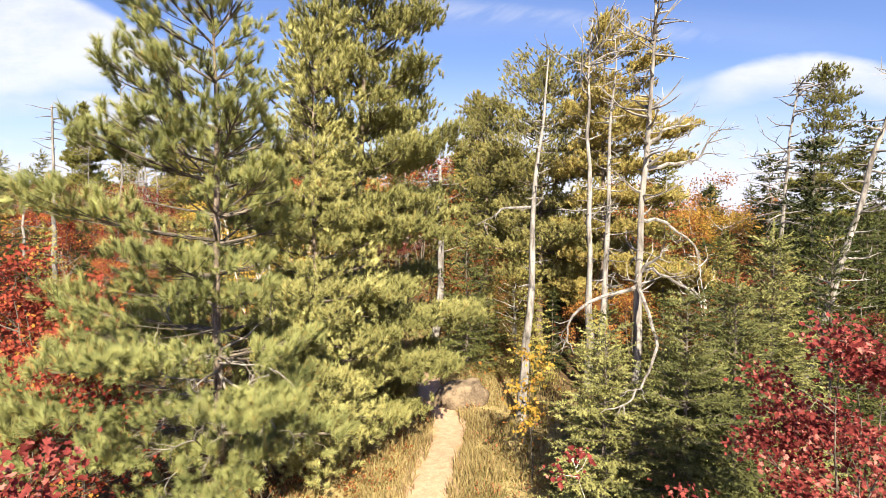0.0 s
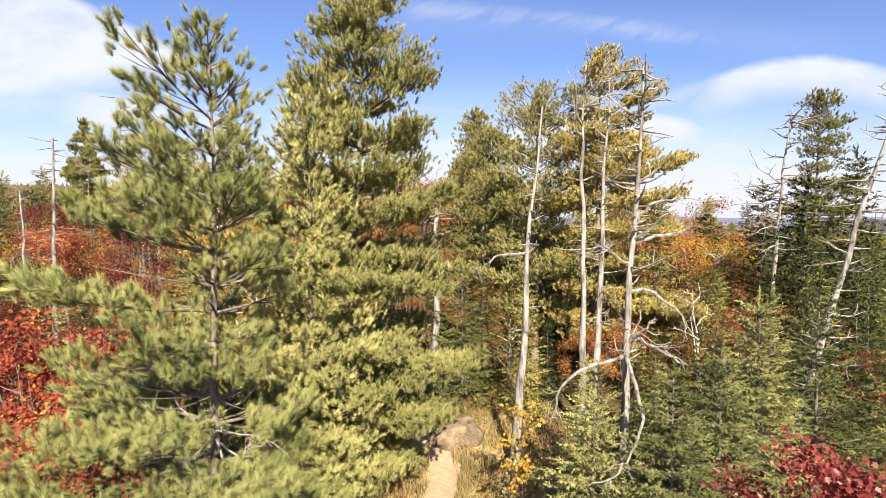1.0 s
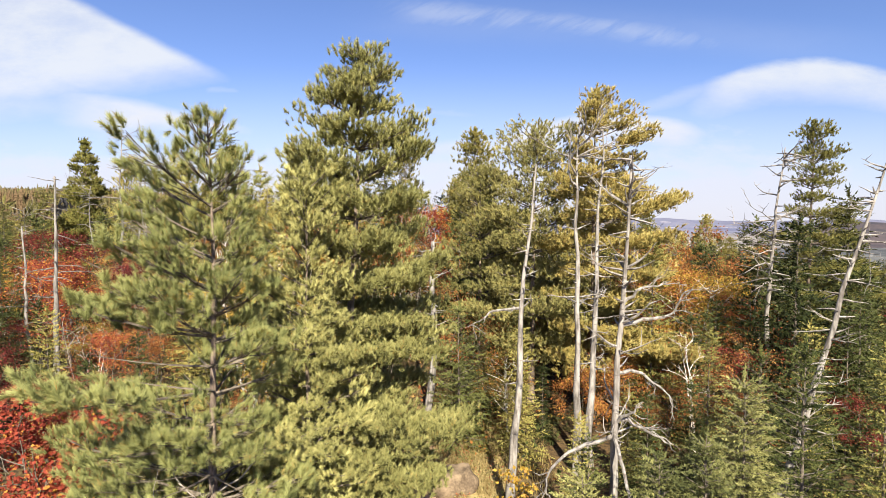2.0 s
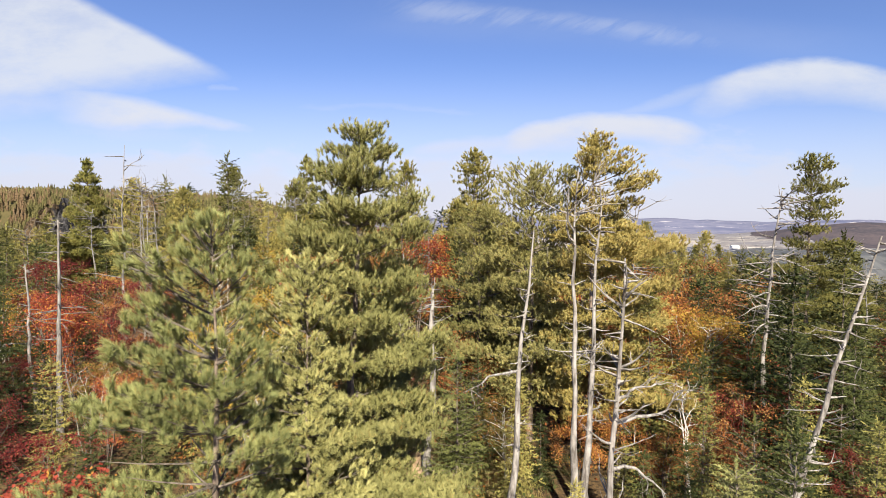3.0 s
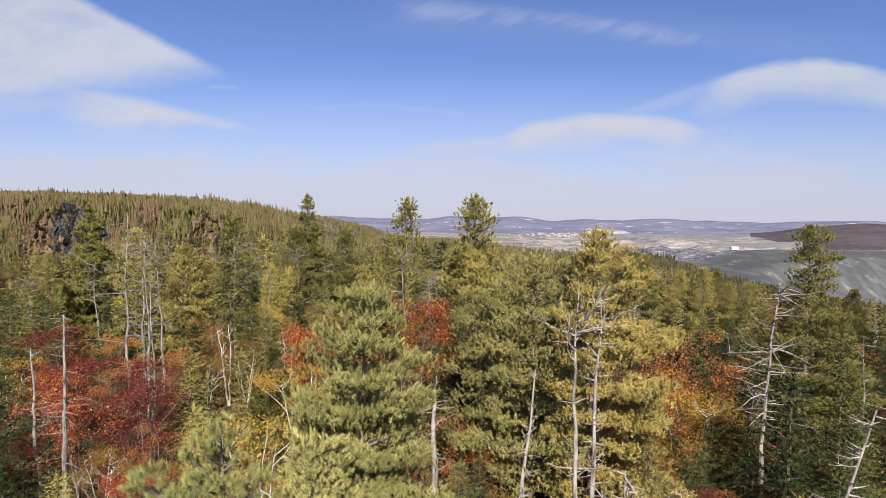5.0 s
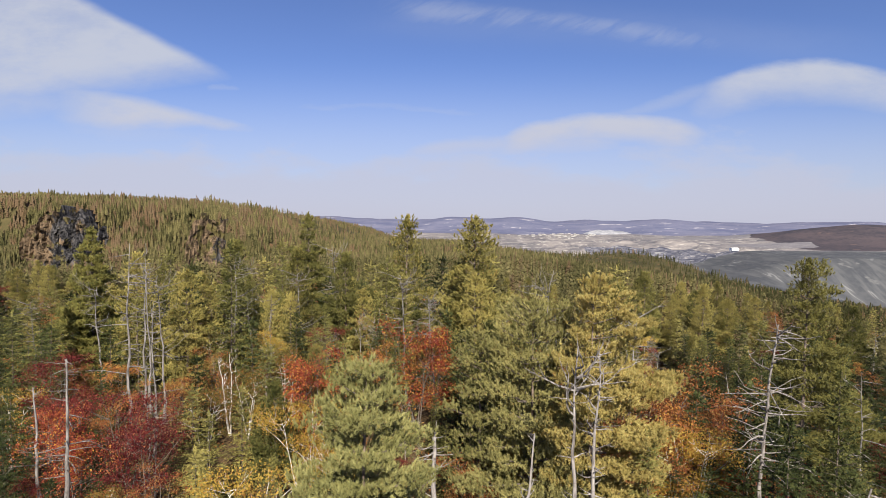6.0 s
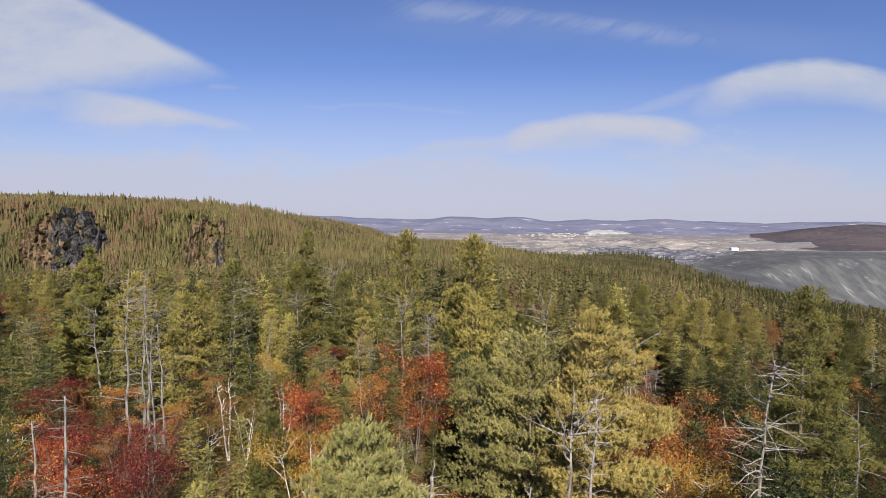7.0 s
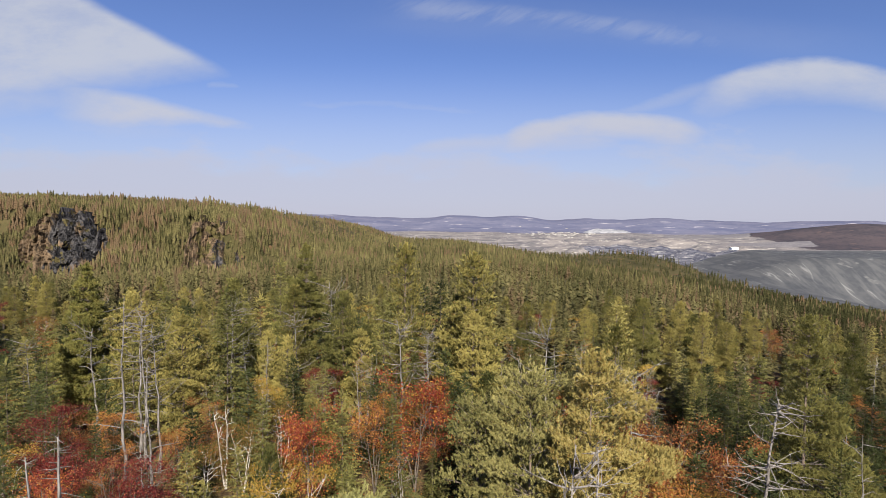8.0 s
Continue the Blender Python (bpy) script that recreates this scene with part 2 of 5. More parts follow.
def forest_floor():
    """Leaf litter and dry grass, worn down to sandy soil along the trail."""
    m, n = material("forest_floor")
    where = n.add("ShaderNodeNewGeometry").outputs["Position"]
    a, b, c = n.noise(where, 0.7, 4.0), n.noise(where, 6.0, 5.0, 0.65), n.noise(where, 34.0, 3.0)
    litter = n.mix(n.span(b, 0.35, 0.66), (0.040, 0.028, 0.018), (0.15, 0.095, 0.045))
    litter = n.mix(n.span(a, 0.5, 0.68), litter, n.mix(b, (0.055, 0.060, 0.02), (0.16, 0.15, 0.055)))
    xyz = n.add("ShaderNodeSeparateXYZ", {"Vector": where}).outputs
    lead = n.math("ADD", n.span(xyz[1], 8.0, 16.5, -0.85, 0.26, False), n.span(xyz[1], 16.5, 19.0, 0.0, -0.75))
    off = n.math("ABSOLUTE", n.math("SUBTRACT", xyz[0], lead))
    off = n.math("ADD", off, n.math("MULTIPLY", n.math("SUBTRACT", n.noise(where, 2.2, 5.0, 0.6), 0.5), 1.3))
    ahead = n.span(xyz[1], 23.0, 26.0)
    sand = n.math("MULTIPLY", n.span(off, 0.90, 0.28), n.math("SUBTRACT", 1.0, ahead))
    meadow = n.math("MULTIPLY", n.span(off, 4.2, 2.2), n.math("SUBTRACT", 1.0, ahead))
    dry = n.mix(n.span(b, 0.3, 0.7), (0.22, 0.16, 0.065), (0.44, 0.34, 0.16))
    soil = n.mix(n.span(n.math("ADD", n.math("MULTIPLY", b, 0.6), n.math("MULTIPLY", c, 0.4)), 0.3, 0.7), (0.35, 0.215, 0.135), (0.54, 0.375, 0.26))
    colour = n.mix(sand, n.mix(meadow, litter, dry), soil)
    finish(n, colour, 0.95, n.math("ADD", b, n.math("MULTIPLY", c, 0.4)), 0.6, 0.05)
    return m


def ground_material(name, low, high, scale, extra=None, extra_at=0.6, extra_scale=1.0, stretch=(1, 1, 1), bump=1.0):
    m, n = material(name)
    where = n.add("ShaderNodeVectorMath", {0: n.add("ShaderNodeNewGeometry").outputs["Position"], 1: stretch}, operation="MULTIPLY").outputs[0]
    a, b = n.noise(where, scale, 6.0, 0.65), n.noise(where, scale * 9, 4.0, 0.6)
    f = n.math("ADD", n.math("MULTIPLY", a, 0.7), n.math("MULTIPLY", b, 0.3))
    colour = n.mix(n.span(f, 0.36, 0.64), low, high)
    if extra:
        colour = n.mix(n.span(n.noise(where, scale * extra_scale, 5.0, 0.6), extra_at, extra_at + 0.07), colour, extra)
    finish(n, colour, 0.95, b, 0.5, bump, specular=0.1)
    return m


def land_material(n, where, low, high, scale, extra, extra_at, extra_scale, stretch=(1, 1, 1)):
    """One kind of country: two tones and a scattered third."""
    low, high, extra = tuple(c * 0.86 for c in low), tuple(c * 0.86 for c in high), tuple(c * 0.86 for c in extra)
    where = n.add("ShaderNodeVectorMath", {0: where, 1: stretch}, operation="MULTIPLY").outputs[0]
    a, b = n.noise(where, scale, 6.0, 0.65), n.noise(where, scale * 9, 4.0, 0.6)
    colour = n.mix(n.span(n.math("ADD", n.math("MULTIPLY", a, 0.7), n.math("MULTIPLY", b, 0.3)), 0.36, 0.64), low, high)
    return n.mix(n.span(n.noise(where, scale * extra_scale, 5.0, 0.6), extra_at, extra_at + 0.06), colour, extra)


def far_land():
    """The country past the wood: hill floor, mine gravel, spoil slopes, hardwood hills tinted mauve by haze, and far
    hills whose blue is haze painted into the base colour.
    """
    m, n = material("far_land")
    where = n.add("ShaderNodeNewGeometry").outputs["Position"]
    colour = land_material(n, where, (0.050, 0.047, 0.020), (0.11, 0.09, 0.04), 0.03, (0.17, 0.10, 0.055), 0.60, 3.0)
    ragged = n.math("MULTIPLY", n.math("SUBTRACT", n.noise(where, 0.008, 5.0, 0.6), 0.5), 0.9)
    for name, tones in (
        ("mine", ((0.125, 0.12, 0.135), (0.33, 0.295, 0.275), 0.0055, (0.47, 0.43, 0.39), 0.57, 3.0, (1, 2.4, 5))),
        ("pit", ((0.038, 0.044, 0.074), (0.21, 0.205, 0.235), 0.016, (0.40, 0.385, 0.37), 0.57, 1.8, (1, 1.6, 9))),
        ("spoil", ((0.066, 0.070, 0.080), (0.102, 0.104, 0.110), 0.0085, (0.155, 0.154, 0.155), 0.66, 1.6, (1, 1, 1))),
        # Mauve hardwood, part of it aerial haze mixed into the base colour.
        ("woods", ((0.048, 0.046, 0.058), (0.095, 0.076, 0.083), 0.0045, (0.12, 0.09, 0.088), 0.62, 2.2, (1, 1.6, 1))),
        ("shelf", ((0.16, 0.15, 0.165), (0.25, 0.235, 0.24), 0.010, (0.36, 0.34, 0.33), 0.60, 2.0, (1, 3, 1))),
        # Lavender blue of distant haze laid into the far hills' base colour.
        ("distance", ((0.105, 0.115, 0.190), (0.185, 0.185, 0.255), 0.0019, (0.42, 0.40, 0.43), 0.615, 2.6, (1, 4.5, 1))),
    ):
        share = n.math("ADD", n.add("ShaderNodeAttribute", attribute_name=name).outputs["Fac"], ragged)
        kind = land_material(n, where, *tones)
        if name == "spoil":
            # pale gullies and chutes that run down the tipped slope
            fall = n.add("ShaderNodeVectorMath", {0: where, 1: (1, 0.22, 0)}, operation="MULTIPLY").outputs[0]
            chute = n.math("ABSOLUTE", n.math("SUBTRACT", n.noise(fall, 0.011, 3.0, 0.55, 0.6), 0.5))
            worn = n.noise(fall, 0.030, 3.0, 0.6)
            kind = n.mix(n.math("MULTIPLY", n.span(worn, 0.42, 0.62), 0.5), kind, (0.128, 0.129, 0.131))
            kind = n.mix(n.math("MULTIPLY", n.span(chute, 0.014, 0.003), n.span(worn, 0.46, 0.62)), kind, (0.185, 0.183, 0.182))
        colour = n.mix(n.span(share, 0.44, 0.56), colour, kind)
    finish(n, colour, 0.95, specular=0.1)
    return m


FLOOR = forest_floor()
LAND = far_land()


def cliff_rock(name, bare, west, green):
    """Dark wet-looking rock with tan weathered faces, cracked upright and along ledges."""
    m, n = material(name)
    where = n.add("ShaderNodeNewGeometry").outputs["Position"]
    tall = n.add("ShaderNodeVectorMath", {0: where, 1: (1, 1, 0.30)}, operation="MULTIPLY").outputs[0]
    wide = n.add("ShaderNodeVectorMath", {0: where, 1: (0.6, 0.6, 1.0)}, operation="MULTIPLY").outputs[0]
    big, crack, ledge = n.noise(where, 0.045, 4.0, 0.6), n.noise(tall, 0.19, 4.0, 0.55), n.noise(wide, 0.20, 4.0, 0.55)
    across = n.add("ShaderNodeSeparateXYZ", {"Vector": where}).outputs[0]
    big = n.math("ADD", big, n.span(across, west - 6.0, west + 6.0, 0.16, -0.05))
    chip = n.noise(where, 0.55, 3.0, 0.6)
    tan = n.mix(n.span(n.math("ADD", n.math("MULTIPLY", ledge, 0.6), n.math("MULTIPLY", chip, 0.4)), 0.38, 0.60), (0.045, 0.032, 0.020), (0.185, 0.128, 0.080))
    dark = n.mix(n.span(n.math("ADD", n.math("MULTIPLY", crack, 0.6), n.math("MULTIPLY", chip, 0.4)), 0.42, 0.62), (0.010, 0.010, 0.012), (0.092, 0.086, 0.088))
    colour = n.mix(n.span(n.math("ADD", big, n.math("MULTIPLY", crack, 0.25)), bare, bare + 0.09), dark, tan)
    colour = n.mix(n.span(n.noise(where, 0.11, 5.0, 0.65), green, green + 0.06), colour, n.mix(chip, (0.030, 0.032, 0.012), (0.150, 0.115, 0.045)))
    finish(n, colour, 0.85, n.math("ADD", crack, ledge), 1.0, 2.0, specular=0.2)
    return m


ROCK = cliff_rock("cliff_rock", 0.62, -318.0, 0.57)
TAN_ROCK = cliff_rock("tan_cliff_rock", 0.50, -187.0, 0.50)
BOULDER = ground_material("boulder_stone", (0.095, 0.068, 0.048), (0.25, 0.185, 0.125), 1.8, (0.10, 0.075, 0.05), 0.62, 3.0, (1, 1, 1), 0.04)
PALE_HEAP = ground_material("pale_tailings", (0.20, 0.205, 0.225), (0.40, 0.395, 0.41), 0.016)
TOWN_WALL = ground_material("pale_town_walls", (0.30, 0.28, 0.26), (0.52, 0.50, 0.47), 0.05)
WHITE_PAINT = ground_material("white_cladding", (0.70, 0.70, 0.70), (0.82, 0.82, 0.82), 0.2)


# ---- mesh building ----
class Geo:
    """Gathers triangles as arrays and turns them into one mesh."""

    def __init__(self):
        self.v, self.f, self.count = [], [], 0

    def add(self, v, f):
        self.v.append(np.asarray(v, float).reshape(-1, 3))
        self.f.append(np.asarray(f, int).reshape(-1, 3) + self.count)
        self.count += len(self.v[-1])

    def mesh(self, name, mat, smooth=False):
        v, f = np.concatenate(self.v), np.concatenate(self.f)
        me = bpy.data.meshes.new(name)
        me.vertices.add(len(v))
        me.vertices.foreach_set("co", v.ravel())
        me.loops.add(f.size)
        me.loops.foreach_set("vertex_index", f.ravel())
        me.polygons.add(len(f))
        me.polygons.foreach_set("loop_start", np.arange(0, f.size, 3))
        me.polygons.foreach_set("use_smooth", np.full(len(f), smooth))
        for one in mat if isinstance(mat, (list, tuple)) else [mat]:
            me.materials.append(one)
        me.update(calc_edges=True)
        return me


def part(name, geo, mat, parent, label="", smooth=False):
    if not geo.count:
        return None
    ob = new(name, geo.mesh(name, mat, smooth))
    ob.parent = parent
    return tagged(ob, label)


def tube(geo, path, radii, sides=6, cap=True):
    """A tapered limb along a path."""
    path, radii = np.asarray(path, float), np.asarray(radii, float)
    k = len(path)
    along = np.gradient(path, axis=0)
    along /= np.linalg.norm(along, axis=1)[:, None] + 1e-9
    ref = np.array([0.0, 0.0, 1.0]) if abs(along[0, 2]) < 0.8 else np.array([1.0, 0.0, 0.0])
    a = np.cross(along, ref)
    a /= np.linalg.norm(a, axis=1)[:, None] + 1e-9
    b = np.cross(along, a)
    turn = np.arange(sides) * 2 * np.pi / sides
    ring = path[:, None] + radii[:, None, None] * (np.cos(turn)[None, :, None] * a[:, None] + np.sin(turn)[None, :, None] * b[:, None])
    i, j = np.meshgrid(np.arange(k - 1), np.arange(sides), indexing="ij")
    p, q = i * sides + j, i * sides + (j + 1) % sides
    f = np.concatenate([np.stack([p, q, q + sides], -1).reshape(-1, 3), np.stack([p, q + sides, p + sides], -1).reshape(-1, 3)])
    v = ring.reshape(-1, 3)
    if cap:
        v = np.vstack([v, path[-1] + along[-1] * radii[-1] * 0.5])
        e = (k - 1) * sides
        f = np.vstack([f, [[e + s, e + (s + 1) % sides, len(v) - 1] for s in range(sides)]])
    geo.add(v, f)


def frames_for(d, rng):
    """A turned frame for each direction, whose third axis is the direction."""
    d = d / (np.linalg.norm(d, axis=1)[:, None] + 1e-9)
    a = np.cross(d, rng.normal(size=d.shape))
    a /= np.linalg.norm(a, axis=1)[:, None] + 1e-9
    return np.stack([a, np.cross(d, a), d], axis=2)


def scatter(geo, templates, pos, d, size, rng, frames=None):
    """Sets one of the templates at every place, along its direction."""
    pos, d, size = np.asarray(pos, float), np.asarray(d, float), np.asarray(size, float)
    if not len(pos):
        return
    m = frames_for(d, rng) if frames is None else frames
    which = rng.integers(0, len(templates), len(pos))
    for k, (tv, tf) in enumerate(templates):
        s = which == k
        if not s.any():
            continue
        v = np.einsum("nij,kj->nki", m[s], tv) * size[s][:, None, None] + pos[s][:, None]
        f = tf[None] + (np.arange(s.sum()) * len(tv))[:, None, None]
        geo.add(v, f)


def brush(rng, needles, length, needle, width, spread=50, body=6):
    """A tuft of long needles pointing up its third axis: a broom of thin needles round a few broad blades that close its middle."""
    s = np.concatenate([np.sort(rng.uniform(0, 1, needles)), np.linspace(0.0, 0.7, body)])
    k = needles + body
    inner = np.arange(k) >= needles
    turn = np.arange(k) * 2.4 + rng.normal(0, 0.3, k)
    lean = np.radians(spread * (1.10 - 0.75 * s) * rng.uniform(0.75, 1.2, k) * np.where(inner, 0.7, 1.0))
    d = np.stack([np.sin(lean) * np.cos(turn), np.sin(lean) * np.sin(turn), np.cos(lean)], 1)
    base = np.stack([0 * s, 0 * s, s * length], 1)
    side = np.cross(d, np.array([0, 0, 1.0]) + rng.normal(0, 0.22, d.shape))
    side /= np.linalg.norm(side, axis=1)[:, None]
    side *= np.where(inner, 2.2, 1.0)[:, None] * width / 2
    far = needle * rng.uniform(0.75, 1.15, k) * np.where(inner, 0.72, 1.0)
    v = np.stack([base + side, base - side, base + d * far[:, None]], 1)
    return v.reshape(-1, 3), np.arange(k * 3).reshape(-1, 3)


def spray(rng, needles, length, needle, width):
    """A flat spruce twig: short needles in two ranks and above, round its third axis."""
    s = np.linspace(0.02, 1, needles)
    turn = np.where(np.arange(needles) % 2, 0.0, np.pi) + rng.normal(0, 0.75, needles)
    lean = np.radians(np.where(s > 0.9, 15, 58) * rng.uniform(0.75, 1.15, needles))
    d = np.stack([np.sin(lean) * np.cos(turn), np.sin(lean) * np.sin(turn), np.cos(lean)], 1)
    base = np.stack([0 * s, 0 * s, s * length], 1)
    side = np.cross(d, np.array([0, 1.0, 0]) + rng.normal(0, 0.4, d.shape))
    side /= np.linalg.norm(side, axis=1)[:, None]
    v = np.stack([base + side * width / 2, base - side * width / 2, base + d * needle * rng.uniform(0.7, 1.2, needles)[:, None]], 1)
    return v.reshape(-1, 3), np.arange(needles * 3).reshape(-1, 3)


def leaf(rng, lobes=True):
    """A broad leaf of unit length, creased along its rib; its stalk end lies at the origin."""
    if lobes:
        v = np.array([[0, 0, 0], [0.42, 0.06, 0.18], [0.28, 0.05, 0.42], [0.50, 0.10, 0.62], [0.18, 0.03, 0.66], [0, 0, 1.0],
                      [-0.18, 0.03, 0.66], [-0.50, 0.10, 0.62], [-0.28, 0.05, 0.42], [-0.42, 0.06, 0.18], [0, -0.04, 0.4]])
        f = np.array([[10, k, (k + 1) % 10] for k in range(10)])
    else:
        v = np.array([[0, 0, 0], [0.32, 0.07, 0.45], [0, 0, 1.0], [-0.32, 0.07, 0.45]])
        f = np.array([[0, 1, 2], [0, 2, 3]])
    return v + rng.normal(0, 0.03, v.shape), f


# ---- the lie of the land ----
def smooth(a, b, x):
    t = np.clip((np.asarray(x, float) - a) / (b - a), 0, 1)
    return t * t * (3 - 2 * t)


def bell(x, y, cx, cy, rx, ry):
    return np.exp(-(((x - cx) / rx) ** 2 + ((y - cy) / ry) ** 2))


def rough(x, y, size, seed=0.0):
    """Soft waves of about that size, between -1 and 1."""
    a, b = x / size + seed * 3.1, y / size - seed * 1.7
    return (np.sin(a * 2.1 + 1.3 * np.sin(b * 1.7)) + np.sin(b * 2.6 + 1.1 * np.sin(a * 1.9 + 2)) + 0.6 * np.sin(a * 4.7 + b * 3.9) + 0.5 * np.sin(a * 5.3 - b * 6.1)) / 3.1


def brow(x, y):
    return y + 1.8 * x


def ground(x, y):
    """Height of the ground."""
    x, y = np.asarray(x, float), np.asarray(y, float)
    r = np.hypot(x, y)
    soft = np.logaddexp(0, (x - 40) / 18) * 18
    z = -0.15 * soft - 0.023 * np.maximum(0, y - 60)
    z = z + 4.2 * bell(x, y, -13, 46, 17, 15) + 28 * bell(x, y, 310, 850, 110, 130)
    z = z - 13 * bell(x, y, -260, 330, 190, 120)
    crest = smooth(-40, -290, x + 0.03 * y)
    west, east = smooth(40, 24, np.abs(x + 304)), smooth(38, 22, np.abs(x + 187))
    edge = np.maximum(west, east)
    z = z - 11 * smooth(150, 90, np.abs(x + 250)) * smooth(310, 400, y) * smooth(468, 455, y)
    slope = 14 * smooth(380, 470, y) + 24 * smooth(462, 490, y + 14 * rough(x, y, 60, 2))
    z = z + crest * (slope * (1 - edge) + (35 * west + 50 * east * (1 - west)) * smooth(455, 468, y) + 13 * smooth(490, 640, y))
    z = z + 0.12 * rough(x, y, 2.6) * smooth(3, 12, r) + 0.5 * rough(x, y, 14, 1) * smooth(14, 40, r) + 3.0 * rough(x, y, 90, 3) * smooth(100, 300, r)
    w = brow(x, y)
    drop = smooth(1400, 2000, w)
    low = -165 + 105 * smooth(2000, 4300, y) + 8 * rough(x, y, 400, 5) * smooth(2000, 3000, y)
    low = low + 106 * smooth(4150, 4720, y) * (1 + 0.20 * rough(x, y * 0.2, 480, 4) + 0.07 * rough(x, y * 0.2, 170, 6)) * (1 - 0.10 * smooth(500, 2500, x))
    benches = smooth(430, 600, x) * smooth(1700, 1400, x) * smooth(2300, 2500, y) * smooth(3700, 3300, y)
    low = low + benches * (26 * rough(x, y, 260, 9) + 9 * np.round(2.2 * rough(x, y, 170, 4)) + 4 * rough(x, y, 50, 8))
    low = low + 102 * np.exp(-((y - 3650) / 330) ** 2) * smooth(1800, 2750, x + 0.05 * (y - 3650)) * (1 + 0.05 * rough(x, y, 500, 7))
    low = low + smooth(940, 1300, x) * (-62 + 132 * smooth(1820, 2120, y + 0.12 * x)) * smooth(3000, 2300, y)
    return z * (1 - drop) + low * drop


def put(x, y, turn=0.0, size=1.0, sink=0.05):
    return pose(x, y, float(ground(x, y)) - sink, 0, 0, turn) @ Matrix.Scale(size, 4)


def build_ground():
    wedge = np.radians(np.concatenate([np.linspace(-42, 42, 300), np.linspace(42, 318, 50)[1:-1]]))
    radii = np.concatenate([[0.8], np.geomspace(2, 30, 30), np.geomspace(31.5, 420, 56), np.arange(425, 500, 3.0), np.geomspace(504, 700, 12), np.geomspace(712, 1500, 24), np.arange(1525, 5000, 32.0), np.geomspace(5050, 6500, 8)])
    a, r = np.meshgrid(wedge, radii)
    x, y = np.sin(a) * r, np.cos(a) * r
    v = np.stack([x, y, ground(x, y)], -1).reshape(-1, 3)
    rows, cols = len(radii), len(wedge)
    i, j = np.meshgrid(np.arange(rows - 1), np.arange(cols), indexing="ij")
    p, q = i * cols + j, i * cols + (j + 1) % cols
    f = np.concatenate([np.stack([p, q + cols, q], -1).reshape(-1, 3), np.stack([p, p + cols, q + cols], -1).reshape(-1, 3)])
    v = np.vstack([v, [[0, 0, float(ground(0, 0))]]])
    f = np.vstack([f, np.stack([np.full(cols, len(v) - 1), np.arange(cols), (np.arange(cols) + 1) % cols], -1)])
    geo = Geo()
    geo.add(v, f)
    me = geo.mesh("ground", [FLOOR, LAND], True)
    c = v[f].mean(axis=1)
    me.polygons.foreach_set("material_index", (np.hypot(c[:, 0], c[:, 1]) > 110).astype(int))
    x, y = v[:, 0], v[:, 1]
    w = brow(x, y)
    kinds = {
        "mine": smooth(1480, 1600, w),
        "pit": smooth(1500, 1700, w) * smooth(640, 780, x) * smooth(1330, 1180, x) * smooth(2250, 2400, y) * smooth(3200, 3000, y),
        "spoil": smooth(1480, 1600, w) * smooth(820, 980, x) * smooth(2420, 2280, y),
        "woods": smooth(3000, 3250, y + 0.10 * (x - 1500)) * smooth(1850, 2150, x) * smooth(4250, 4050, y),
        "shelf": np.maximum(smooth(0.49, 0.52, x / np.maximum(y, 1)) * smooth(0.675, 0.64, x / np.maximum(y, 1) + 0.00008 * (y - 3300)) * smooth(3180, 3230, y) * smooth(3420, 3370, y), smooth(0.36, 0.42, x / np.maximum(y, 1)) * smooth(0.56, 0.52, x / np.maximum(y, 1)) * smooth(3640, 3700, y) * smooth(4050, 3950, y)),
        # Where the haze-blue base colour lies.
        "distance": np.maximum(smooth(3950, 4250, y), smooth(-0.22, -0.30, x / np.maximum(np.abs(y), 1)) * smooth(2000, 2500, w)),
    }
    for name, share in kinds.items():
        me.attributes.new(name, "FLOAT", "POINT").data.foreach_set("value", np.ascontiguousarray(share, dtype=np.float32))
    tagged(new("ground", me), "forest ground with a trail, sloping into a mined valley", "ground", kind="structure")


build_ground()


# ---- trees ----
rng0 = np.random.default_rng(7)
LONG_SHOOTS = [brush(rng0, 120, 0.15, 0.150, 0.0065, 58, 14) for _ in range(5)]
SHORT_SHOOTS = [brush(rng0, 34, 0.10, 0.105, 0.0115, 58, 5) for _ in range(5)]
MID_SHOOTS = [brush(rng0, 26, 0.13, 0.145, 0.019, 60, 4) for _ in range(4)]
FAR_SHOOTS = [brush(rng0, 12, 0.16, 0.20, 0.042, 55, 4) for _ in range(4)]
SPRUCE_TWIGS = [spray(rng0, 26, 0.24, 0.058, 0.022) for _ in range(4)]
MID_TWIGS = [spray(rng0, 11, 0.42, 0.15, 0.072) for _ in range(4)]
LOBED = [leaf(rng0) for _ in range(4)]
SIMPLE = [leaf(rng0, False) for _ in range(4)]


def thing(name, label, category, group=""):
    return tagged(new(name), label, category, group)


def bend(path, rng, amount):
    """Lets a path wander."""
    k = len(path)
    wave = np.cumsum(rng.normal(0, amount, (k, 3)), axis=0)
    wave -= wave[0]
    wave[:, 2] *= 0.3
    return path + wave


def trunk_path(height, lean, rng, wander, k=9):
    s = np.linspace(0, 1, k)
    p = np.stack([lean[0] * s, lean[1] * s, height * s], 1)
    p = bend(p, rng, wander)
    p[:, 2] = height * s
    p[:, :2] += np.outer(s, [lean[0] - p[-1, 0], lean[1] - p[-1, 1]])
    return p


def on_path(path, z):
    return np.array([np.interp(z, path[:, 2], path[:, 0]), np.interp(z, path[:, 2], path[:, 1]), z])


